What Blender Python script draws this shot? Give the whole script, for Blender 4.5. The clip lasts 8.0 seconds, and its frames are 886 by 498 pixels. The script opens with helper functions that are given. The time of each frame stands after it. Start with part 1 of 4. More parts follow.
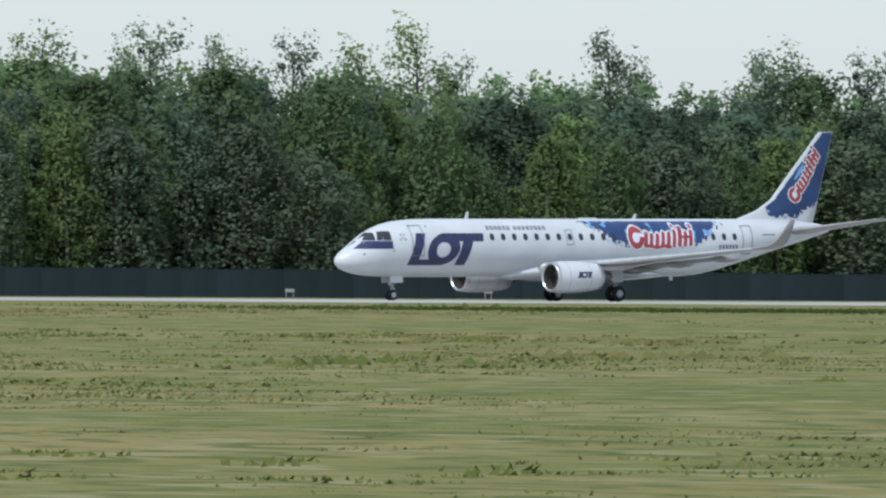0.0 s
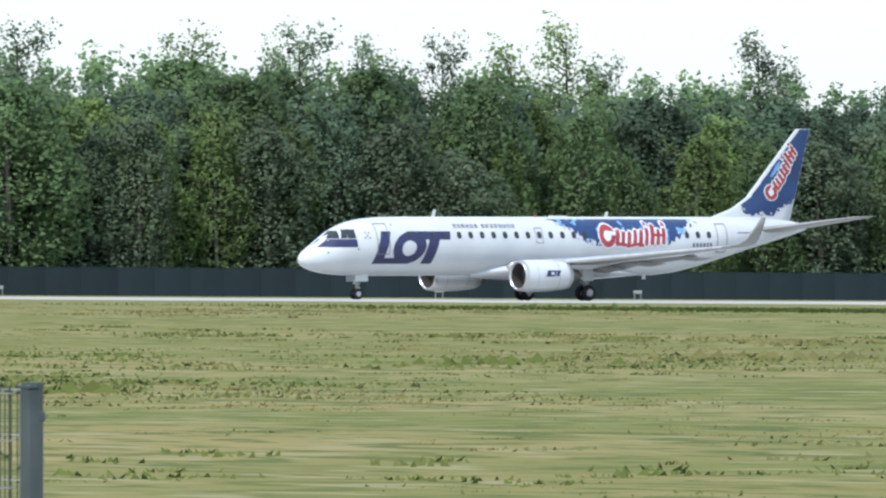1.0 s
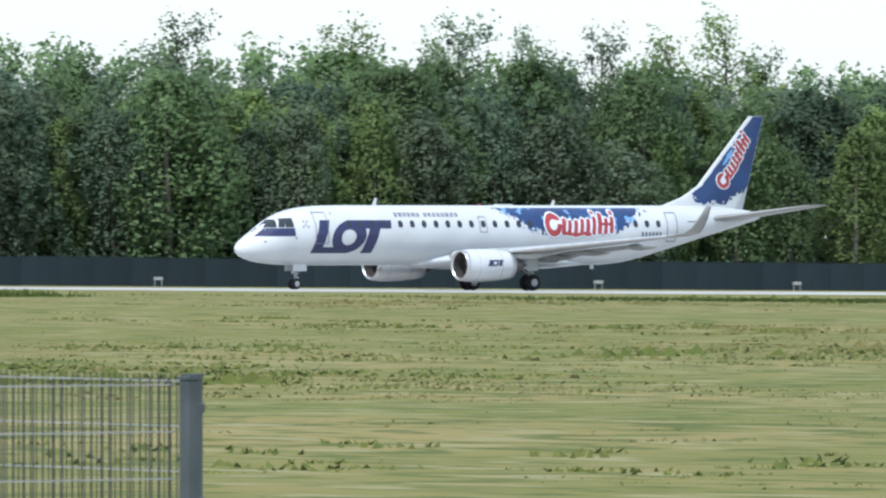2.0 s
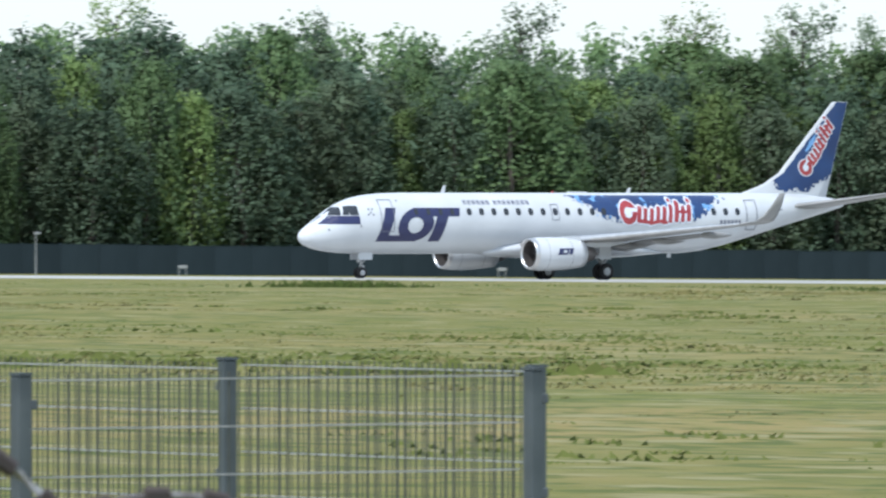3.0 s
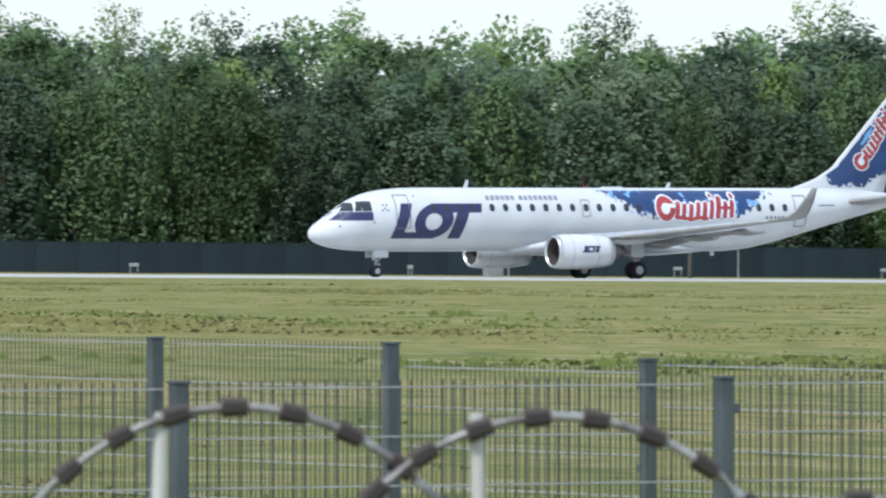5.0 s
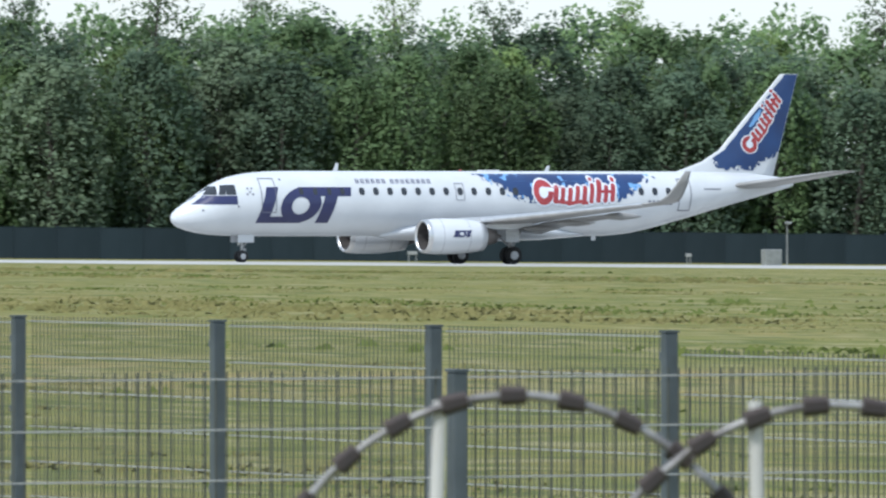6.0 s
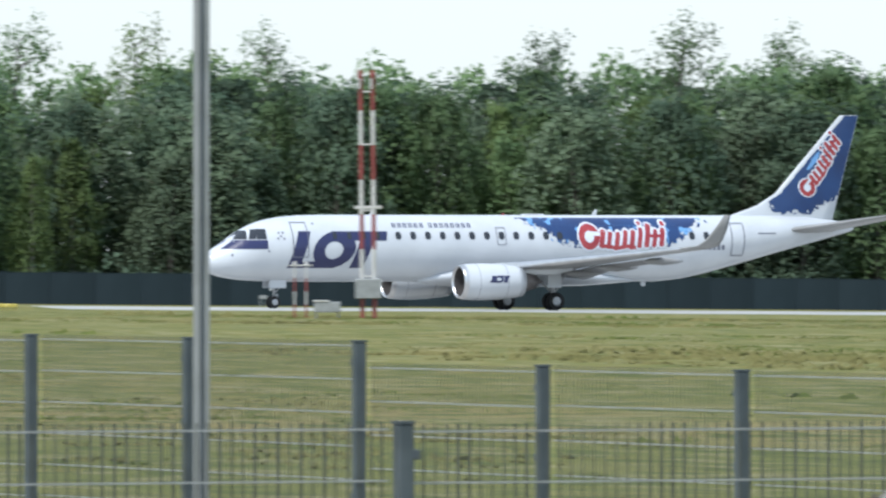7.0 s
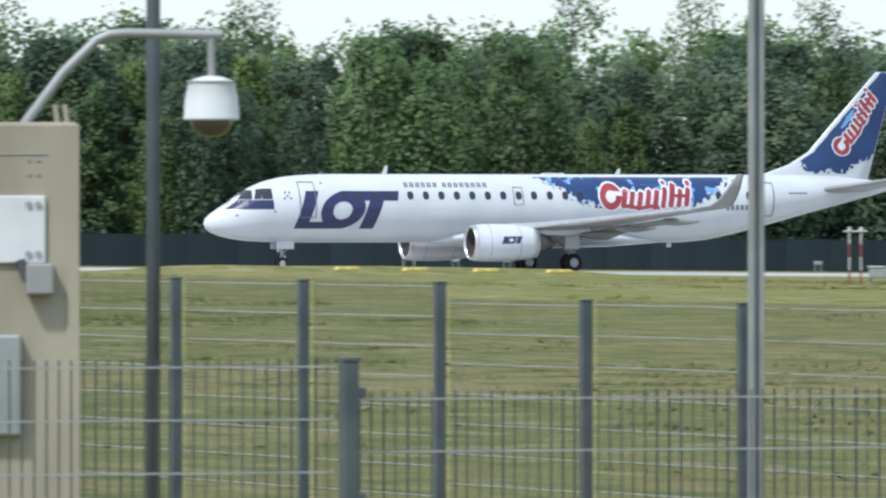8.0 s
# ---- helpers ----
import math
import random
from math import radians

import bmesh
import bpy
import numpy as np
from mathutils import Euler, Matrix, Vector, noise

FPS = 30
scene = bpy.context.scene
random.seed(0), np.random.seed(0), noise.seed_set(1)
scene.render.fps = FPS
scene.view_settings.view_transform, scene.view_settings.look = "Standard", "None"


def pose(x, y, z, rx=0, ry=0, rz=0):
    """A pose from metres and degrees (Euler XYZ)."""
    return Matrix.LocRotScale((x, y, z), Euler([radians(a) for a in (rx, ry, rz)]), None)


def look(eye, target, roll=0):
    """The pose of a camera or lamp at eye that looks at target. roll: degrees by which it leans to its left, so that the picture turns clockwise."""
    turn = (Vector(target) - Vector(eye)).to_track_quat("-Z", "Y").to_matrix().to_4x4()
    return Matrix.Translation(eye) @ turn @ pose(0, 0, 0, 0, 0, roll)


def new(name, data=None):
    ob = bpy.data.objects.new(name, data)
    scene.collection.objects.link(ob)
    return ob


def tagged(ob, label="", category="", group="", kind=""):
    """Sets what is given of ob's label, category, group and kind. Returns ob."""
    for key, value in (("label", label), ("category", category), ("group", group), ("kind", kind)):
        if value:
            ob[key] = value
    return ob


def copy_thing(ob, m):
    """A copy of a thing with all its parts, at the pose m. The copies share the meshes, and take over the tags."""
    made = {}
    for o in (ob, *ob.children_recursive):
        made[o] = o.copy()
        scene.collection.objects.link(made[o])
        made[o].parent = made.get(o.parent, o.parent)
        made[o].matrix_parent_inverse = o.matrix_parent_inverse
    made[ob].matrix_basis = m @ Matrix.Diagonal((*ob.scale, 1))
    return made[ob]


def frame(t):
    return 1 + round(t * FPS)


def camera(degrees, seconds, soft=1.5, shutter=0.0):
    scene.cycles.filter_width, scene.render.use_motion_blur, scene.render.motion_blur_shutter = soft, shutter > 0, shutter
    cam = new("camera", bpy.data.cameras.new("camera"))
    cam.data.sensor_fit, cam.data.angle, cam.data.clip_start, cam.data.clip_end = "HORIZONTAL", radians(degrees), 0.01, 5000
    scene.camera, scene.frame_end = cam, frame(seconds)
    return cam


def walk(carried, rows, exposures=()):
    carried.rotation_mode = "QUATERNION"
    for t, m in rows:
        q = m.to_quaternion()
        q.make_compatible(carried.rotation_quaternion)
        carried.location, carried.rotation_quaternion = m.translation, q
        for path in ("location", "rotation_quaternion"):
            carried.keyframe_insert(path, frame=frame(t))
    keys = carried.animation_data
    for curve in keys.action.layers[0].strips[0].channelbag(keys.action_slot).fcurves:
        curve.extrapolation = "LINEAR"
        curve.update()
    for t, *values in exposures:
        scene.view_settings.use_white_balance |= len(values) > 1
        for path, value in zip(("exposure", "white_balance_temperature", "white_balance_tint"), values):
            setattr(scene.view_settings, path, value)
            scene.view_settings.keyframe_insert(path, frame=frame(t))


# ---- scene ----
# ================= camera =================
EYE = (0.0, 0.0, 2.8)
TURN = 4.0         # degrees between the line that bearings are counted from and straight across the runway
cam = camera(5.13, 8.0, soft=2.2, shutter=0.2)
cam.data.dof.use_dof = True
cam.data.dof.focus_distance = 160.0
cam.data.dof.aperture_fstop = 31.0
AIM = [  # seconds, bearing, elevation (degrees)
    (0.0, 33.638, -0.119), (0.5, 33.219, -0.141), (1.0, 32.772, -0.118), (1.5, 32.497, -0.144),
    (2.1, 31.700, -0.170), (2.8, 30.431, -0.191), (3.0, 29.858, -0.222), (3.5, 28.993, -0.269),
    (4.0, 28.491, -0.125), (4.5, 27.130, -0.178), (5.0, 25.790, -0.203), (5.2, 25.518, -0.216),
    (6.3, 23.648, -0.250), (6.5, 23.249, -0.203), (7.0, 21.141, 0.016), (7.5, 19.515, -0.096),
    (8.0, 17.928, -0.183)]
walk(cam, [(t, pose(*EYE, 90 + el, 0, -yaw - TURN)) for t, yaw, el in AIM],
     exposures=[(0.0, 0.20, 6250, 8), (0.25, 0.48, 6250, 8), (0.5, 0.68, 6250, 8), (1.5, 0.70, 6250, 8), (2.8, 0.66, 6250, 8), (8.0, 0.60, 6250, 8)])

# ================= light =================
SUN_EL, SUN_AZ = 54.0, 241.0      # azimuth from +y clockwise
world = bpy.data.worlds.new("sky")
scene.world = world
world.use_nodes = True
wn = world.node_tree
wn.nodes.clear()
sky = wn.nodes.new("ShaderNodeTexSky")
sky.sky_type = "NISHITA"
sky.sun_disc = False
sky.sun_elevation = radians(SUN_EL)
sky.sun_rotation = radians(SUN_AZ)
sky.air_density, sky.dust_density, sky.ozone_density = 1.2, 0.7, 1.5
bg = wn.nodes.new("ShaderNodeBackground")
bg.inputs["Strength"].default_value = 0.15
wout = wn.nodes.new("ShaderNodeOutputWorld")
haze = wn.nodes.new("ShaderNodeMix")      # pale summer haze over the whole sky
haze.data_type = "RGBA"
haze.inputs[0].default_value = 0.72
haze.inputs[7].default_value = (3.45, 3.95, 4.55, 1)
wn.links.new(sky.outputs[0], haze.inputs[6])
wn.links.new(haze.outputs[2], bg.inputs[0])
wn.links.new(bg.outputs[0], wout.inputs[0])
sun = new("sun", bpy.data.lights.new("sun", "SUN"))
sun.data.energy = 2.4
sun.data.angle = radians(6.0)
sun.data.color = (1.0, 0.975, 0.93)
_e, _a = radians(SUN_EL), radians(SUN_AZ)
sun.matrix_world = look((0, 0, 60), Vector((0, 0, 60)) - Vector((math.cos(_e) * math.sin(_a), math.cos(_e) * math.cos(_a), math.sin(_e))))

# ================= materials =================
def material(name, col, rough=0.6, metal=0.0, col2=None, scale=4.0, stretch=(1, 1, 1), bump=0.0, bscale=40.0,
             island=0.0, objrand=0.0, spec=0.5, coat=0.0, detail=5.0, contrast=(0.35, 0.65), trans=0.0):
    """Principled surface: two colours mixed by noise at two scales, random shade by piece, fine bump."""
    m = bpy.data.materials.new(name)
    m.use_nodes = True
    nt = m.node_tree
    N, L = nt.nodes, nt.links
    b = N["Principled BSDF"]
    b.inputs["Roughness"].default_value = rough
    b.inputs["Metallic"].default_value = metal
    b.inputs["Specular IOR Level"].default_value = spec
    b.inputs["Coat Weight"].default_value = coat
    b.inputs["Coat Roughness"].default_value = 0.08
    tc = N.new("ShaderNodeTexCoord")
    mp = N.new("ShaderNodeMapping")
    mp.inputs["Scale"].default_value = stretch
    L.new(tc.outputs["Object"], mp.inputs[0])
    n1 = N.new("ShaderNodeTexNoise")
    n1.inputs["Scale"].default_value = scale
    n1.inputs["Detail"].default_value = detail
    L.new(mp.outputs[0], n1.inputs[0])
    rp = N.new("ShaderNodeMapRange")
    rp.inputs[1].default_value, rp.inputs[2].default_value = contrast
    L.new(n1.outputs[0], rp.inputs[0])
    mx = N.new("ShaderNodeMix")
    mx.data_type = "RGBA"
    c2 = col2 or tuple(c * 0.86 for c in col)
    mx.inputs[6].default_value = (*col, 1)
    mx.inputs[7].default_value = (*c2, 1)
    L.new(rp.outputs[0], mx.inputs[0])
    out = mx.outputs[2]
    for amount, node, sock in ((island, "ShaderNodeNewGeometry", "Random Per Island"), (objrand, "ShaderNodeObjectInfo", "Random")):
        if amount:
            r = N.new(node)
            mr = N.new("ShaderNodeMapRange")
            mr.inputs[3].default_value, mr.inputs[4].default_value = 1 - amount, 1 + amount
            L.new(r.outputs[sock], mr.inputs[0])
            hs = N.new("ShaderNodeHueSaturation")
            L.new(out, hs.inputs["Color"])
            L.new(mr.outputs[0], hs.inputs["Value"])
            out = hs.outputs[0]
    L.new(out, b.inputs["Base Color"])
    if bump:
        n2 = N.new("ShaderNodeTexNoise")
        n2.inputs["Scale"].default_value = bscale
        n2.inputs["Detail"].default_value = 4
        L.new(mp.outputs[0], n2.inputs[0])
        bp = N.new("ShaderNodeBump")
        bp.inputs["Strength"].default_value = bump
        bp.inputs["Distance"].default_value = 0.02
        L.new(n2.outputs[0], bp.inputs["Height"])
        L.new(bp.outputs[0], b.inputs["Normal"])
    if trans:
        tr = N.new("ShaderNodeBsdfTranslucent")
        L.new(out, tr.inputs[0])
        ms = N.new("ShaderNodeMixShader")
        ms.inputs[0].default_value = trans
        L.new(b.outputs[0], ms.inputs[1])
        L.new(tr.outputs[0], ms.inputs[2])
        L.new(ms.outputs[0], N["Material Output"].inputs[0])
    return m


M_PAINT = material("aircraft_white_paint", (0.60, 0.625, 0.66), 0.28, col2=(0.54, 0.565, 0.60), scale=0.6, coat=0.4, bump=0.02, bscale=3)
M_NAVY = material("navy_livery_paint", (0.018, 0.022, 0.085), 0.3, col2=(0.022, 0.028, 0.10), scale=1.0, coat=0.3)
M_BLUE = material("blue_livery_paint", (0.013, 0.036, 0.125), 0.32, col2=(0.014, 0.055, 0.18), scale=0.5, coat=0.3)
M_LBLUE = material("light_blue_livery_paint", (0.16, 0.36, 0.68), 0.32, scale=1.0, coat=0.3)
M_RED = material("red_livery_paint", (0.30, 0.026, 0.036), 0.32, col2=(0.40, 0.05, 0.055), scale=1.2, coat=0.3)
M_PALE = material("pale_outline_paint", (0.72, 0.76, 0.84), 0.35, scale=1.0)
M_GREYLINE = material("grey_marking_paint", (0.16, 0.17, 0.22), 0.5, scale=3)
M_WING = material("wing_grey_paint", (0.32, 0.32, 0.325), 0.38, col2=(0.25, 0.248, 0.245), scale=0.8, stretch=(0.3, 1, 1), bump=0.03, bscale=4)
M_METAL = material("bare_polished_metal", (0.66, 0.66, 0.67), 0.3, metal=0.9, scale=2)
M_DARKMETAL = material("dark_nozzle_metal", (0.16, 0.15, 0.15), 0.45, metal=0.7, scale=3)
M_BLACK = material("dark_inlet", (0.012, 0.012, 0.014), 0.6, scale=3)
M_TYRE = material("black_rubber", (0.018, 0.018, 0.019), 0.8, scale=6, bump=0.1)
M_HUB = material("pale_wheel_hub", (0.55, 0.56, 0.58), 0.45, metal=0.2, scale=8)
M_GLASS = material("dark_cabin_glass", (0.03, 0.035, 0.045), 0.12, scale=2, spec=0.6)
M_STRUT = material("gear_strut_grey", (0.42, 0.43, 0.44), 0.4, metal=0.4, scale=6)
M_BARK = material("bark", (0.10, 0.085, 0.07), 0.9, col2=(0.05, 0.045, 0.04), scale=3, stretch=(1, 1, 0.2), bump=0.4, bscale=12)
M_BIRCH = material("pale_bark", (0.34, 0.32, 0.29), 0.85, col2=(0.10, 0.09, 0.08), scale=2.5, stretch=(0.4, 0.4, 1.5), bump=0.2)
M_LEAF = [
    material("leaf_mid_green", (0.198, 0.292, 0.130), 0.6, col2=(0.154, 0.237, 0.114), scale=0.25, island=0.10, objrand=0.30, spec=0.25, trans=0.55),
    material("leaf_dark_green", (0.152, 0.220, 0.141), 0.65, col2=(0.123, 0.185, 0.123), scale=0.25, island=0.10, objrand=0.30, spec=0.25, trans=0.55),
    material("leaf_fresh_green", (0.259, 0.358, 0.134), 0.6, col2=(0.209, 0.303, 0.121), scale=0.3, island=0.10, objrand=0.28, spec=0.25, trans=0.55),
    material("leaf_grey_green", (0.204, 0.270, 0.171), 0.65, col2=(0.165, 0.226, 0.145), scale=0.3, island=0.10, objrand=0.28, spec=0.25, trans=0.55)]
M_MISTLE = material("mistletoe_green", (0.035, 0.052, 0.025), 0.7, scale=2, island=0.3)
M_TALLGRASS = material("dark_grass_tufts", (0.078, 0.118, 0.030), 0.7, col2=(0.100, 0.135, 0.040), scale=0.1, island=0.3, spec=0.2, trans=0.55)
M_CONC = material("pale_runway_concrete", (0.42, 0.41, 0.39), 0.5, col2=(0.34, 0.33, 0.31), scale=0.15, stretch=(0.15, 1, 1), bump=0.1, bscale=6)
M_STEELPOST = material("coated_steel_grey", (0.095, 0.113, 0.125), 0.5, col2=(0.065, 0.08, 0.09), scale=4, metal=0.2, bump=0.05)
# cross wires of the mats: sunlight on their upper sides put into the colour
M_WIRELIT = material("galvanised_wire", (0.40, 0.41, 0.41), 0.45, col2=(0.30, 0.31, 0.31), scale=6, metal=0.3)
M_RAZOR = material("weathered_razor_wire", (0.42, 0.42, 0.42), 0.5, col2=(0.10, 0.09, 0.09), scale=9, metal=0.45)
M_RUST = material("rusty_dark_wire", (0.07, 0.05, 0.045), 0.75, col2=(0.035, 0.03, 0.03), scale=12, metal=0.2)
M_MASTRED = material("faded_red_paint", (0.27, 0.055, 0.05), 0.55, col2=(0.20, 0.045, 0.04), scale=3)
M_MASTWHITE = material("mast_white_paint", (0.56, 0.55, 0.53), 0.55, col2=(0.46, 0.45, 0.43), scale=3)
M_YELLOW = material("signal_yellow_paint", (0.72, 0.58, 0.12), 0.5, col2=(0.6, 0.48, 0.12), scale=4)
M_BEIGE = material("beige_sheet_metal", (0.36, 0.325, 0.25), 0.55, col2=(0.25, 0.22, 0.165), scale=2.5, stretch=(1, 1, 0.25), bump=0.05)
M_WHITEBOX = material("white_enamel", (0.64, 0.65, 0.67), 0.4, col2=(0.55, 0.56, 0.58), scale=4)
M_GREYBOX = material("grey_plastic", (0.30, 0.30, 0.29), 0.6, scale=6)
M_POLE = material("galvanised_pole", (0.33, 0.34, 0.34), 0.5, col2=(0.25, 0.26, 0.26), scale=3, metal=0.3)
M_DARKPOLE = material("dark_painted_pole", (0.075, 0.09, 0.105), 0.5, col2=(0.055, 0.065, 0.075), scale=4)
M_SMOKE = material("smoked_dome", (0.09, 0.075, 0.06), 0.1, scale=3, spec=0.6)


def ground_material():
    m = bpy.data.materials.new("mown_grass")
    m.use_nodes = True
    N, L = m.node_tree.nodes, m.node_tree.links
    b = N["Principled BSDF"]
    b.inputs["Roughness"].default_value = 0.9
    b.inputs["Specular IOR Level"].default_value = 0.15
    tc = N.new("ShaderNodeTexCoord")

    def noise_at(scale, stretch, detail, lo, hi):
        mp = N.new("ShaderNodeMapping")
        mp.inputs["Scale"].default_value = stretch
        L.new(tc.outputs["Object"], mp.inputs[0])
        n = N.new("ShaderNodeTexNoise")
        n.inputs["Scale"].default_value = scale
        n.inputs["Detail"].default_value = detail
        L.new(mp.outputs[0], n.inputs[0])
        r = N.new("ShaderNodeMapRange")
        r.inputs[1].default_value, r.inputs[2].default_value = lo, hi
        L.new(n.outputs[0], r.inputs[0])
        return r.outputs[0]

    def mix(f, a, c):
        x = N.new("ShaderNodeMix")
        x.data_type = "RGBA"
        L.new(f, x.inputs[0])
        for sock, v in ((x.inputs[6], a), (x.inputs[7], c)):
            if isinstance(v, tuple):
                sock.default_value = (*v, 1)
            else:
                L.new(v, sock)
        return x.outputs[2]

    c = mix(noise_at(0.05, (1, 0.6, 1), 5, 0.44, 0.58), (0.136, 0.145, 0.036), (0.238, 0.190, 0.074))
    c = mix(noise_at(0.55, (1, 0.45, 1), 5, 0.53, 0.63), c, (0.070, 0.092, 0.022))
    c = mix(noise_at(0.16, (1, 0.5, 1), 4, 0.55, 0.66), c, (0.225, 0.200, 0.085))
    c = mix(noise_at(2.6, (1, 0.5, 1), 3, 0.5, 0.66), c, (0.165, 0.172, 0.052))
    c = mix(noise_at(0.012, (1, 1.0, 1), 3, 0.42, 0.62), c, mix(noise_at(0.8, (1, 0.3, 1), 3, 0.4, 0.6), (0.136, 0.145, 0.036), (0.196, 0.170, 0.055)))
    c = mix(noise_at(1.1, (1, 0.55, 1), 4, 0.52, 0.60), c, (0.092, 0.110, 0.028))
    c = mix(noise_at(0.75, (1, 0.5, 1), 5, 0.56, 0.64), c, (0.235, 0.215, 0.105))
    L.new(c, b.inputs["Base Color"])
    n2 = N.new("ShaderNodeTexNoise")
    n2.inputs["Scale"].default_value = 5
    L.new(tc.outputs["Object"], n2.inputs[0])
    bp = N.new("ShaderNodeBump")
    bp.inputs["Strength"].default_value = 0.5
    bp.inputs["Distance"].default_value = 0.06
    L.new(n2.outputs[0], bp.inputs["Height"])
    L.new(bp.outputs[0], b.inputs["Normal"])
    return m


M_GROUND = ground_material()

# ================= helpers for meshes =================
def mesh_object(name, verts, faces, mat, parent=None, label="", smooth=False):
    me = bpy.data.meshes.new(name)
    me.from_pydata([tuple(v) for v in verts], [], faces)
    me.update()
    for mm in (mat if isinstance(mat, (list, tuple)) else [mat]):
        me.materials.append(mm)
    if smooth:
        me.polygons.foreach_set("use_smooth", [True] * len(me.polygons))
    ob = new(name, me)
    ob.parent = parent
    if label:
        ob["label"] = label
    return ob


def part(name, bm, mat, parent=None, label="", smooth=False, m=None):
    me = bpy.data.meshes.new(name)
    bmesh.ops.recalc_face_normals(bm, faces=bm.faces)
    bm.to_mesh(me)
    bm.free()
    me.materials.append(mat)
    if smooth:
        me.polygons.foreach_set("use_smooth", [True] * len(me.polygons))
    ob = new(name, me)
    ob.parent = parent
    if m is not None:
        ob.matrix_basis = m
    if label:
        ob["label"] = label
    return ob


def empty(name, m=None):
    ob = new(name)
    ob.empty_display_size = 0.3
    if m is not None:
        ob.matrix_basis = m
    return ob


def add_box(bm, x0, x1, y0, y1, z0, z1, bevel=0.0):
    r = bmesh.ops.create_cube(bm, size=1.0, matrix=Matrix.LocRotScale(((x0 + x1) / 2, (y0 + y1) / 2, (z0 + z1) / 2), None, (x1 - x0, y1 - y0, z1 - z0)))
    if bevel:
        es = list({e for v in r["verts"] for e in v.link_edges})
        bmesh.ops.bevel(bm, geom=es, offset=bevel, segments=2, affect="EDGES", profile=0.5)


def box(x0, x1, y0, y1, z0, z1, bevel=0.0):
    bm = bmesh.new()
    add_box(bm, x0, x1, y0, y1, z0, z1, bevel)
    return bm


def add_rod(bm, a, b, r0, r1=None, seg=8, caps=True):
    a, b = Vector(a), Vector(b)
    q = (b - a).to_track_quat("Z", "Y").to_matrix().to_4x4()
    bmesh.ops.create_cone(bm, cap_ends=caps, segments=seg, radius1=r0, radius2=r0 if r1 is None else r1, depth=(b - a).length,
                          matrix=Matrix.Translation((a + b) / 2) @ q)


def rod(a, b, r0, r1=None, seg=10):
    bm = bmesh.new()
    add_rod(bm, a, b, r0, r1, seg)
    return bm


def loft(rings, closed=True, cap=True):
    """Verts and faces of a skin through rings of equal length."""
    n = len(rings[0])
    v = [p for r in rings for p in r]
    f = []
    for i in range(len(rings) - 1):
        for j in range(n if closed else n - 1):
            k = (j + 1) % n
            f.append((i * n + j, i * n + k, (i + 1) * n + k, (i + 1) * n + j))
    if cap and closed:
        f.append(tuple(range(n))[::-1])
        f.append(tuple(range((len(rings) - 1) * n, len(rings) * n)))
    return v, f


def revolve(profile, axis_pos, seg=32):
    """Rings round the x axis from (x, r) pairs, centred on axis_pos (y, z)."""
    return [[(x, axis_pos[0] + r * math.cos(2 * math.pi * k / seg), axis_pos[1] + r * math.sin(2 * math.pi * k / seg)) for k in range(seg)] for x, r in profile]
# ================= ground, runway =================
P = 465.5          # distance from the camera's place to the runway's centre line
K = 0.00914         # the runway falls to the east


def smooth01(v):
    v = min(1.0, max(0.0, v))
    return v * v * (3 - 2 * v)


def ground_z(x, y):
    s = smooth01((y - 100) / 300)
    xx = min(900.0, max(-500.0, x))
    return -K * (xx - 190) * s


def build_ground():
    xs = sorted(set(list(np.linspace(-4000, -300, 12)) + list(np.linspace(-300, 800, 90)) + list(np.linspace(152, 188, 25)) + list(np.linspace(800, 4500, 12))))
    ys = sorted(set(list(np.linspace(-400, 0, 6)) + list(np.linspace(0, 420, 100)) + list(np.linspace(420, 700, 40)) + list(np.linspace(422, 440, 13)) + list(np.linspace(700, 4800, 14))))
    v, f = [], []
    for y in ys:
        for x in xs:
            lump = 0.0
            if 60 < y < 455:
                lump = 0.10 * noise.noise((x * 0.05, y * 0.03, 3.0)) + 0.04 * noise.noise((x * 0.2, y * 0.1, 7.0))
                lump *= smooth01((455 - y) / 20)
            bank = smooth01((x - 157) / 5) * smooth01((183 - x) / 5) * smooth01((y - 424) / 6) * smooth01((437.5 - y) / 3)
            v.append((x, y, ground_z(x, y) + lump + 0.30 * bank))
    n = len(xs)
    for j in range(len(ys) - 1):
        for i in range(n - 1):
            f.append((j * n + i, j * n + i + 1, (j + 1) * n + i + 1, (j + 1) * n + i))
    tagged(mesh_object("ground", v, f, M_GROUND, smooth=True), "wide mown airfield grass with dry and green patches", "grass field", kind="structure")
    # runway: slabs of pale concrete with joints
    x0, x1 = -500.0, 900.0
    v, f = [], []
    for k, (yy, dz) in enumerate(((P - 27.5, -0.02), (P - 27, 0.05), (P + 22.5, 0.05), (P + 23, -0.02))):
        v += [(x0, yy, ground_z(x0, yy) + dz), (x1, yy, ground_z(x1, yy) + dz)]
    f = [(0, 1, 3, 2), (2, 3, 5, 4), (4, 5, 7, 6)]
    tagged(mesh_object("runway", v, f, M_CONC), "pale sunlit concrete runway crossing the grass", "runway", kind="structure")


build_ground()


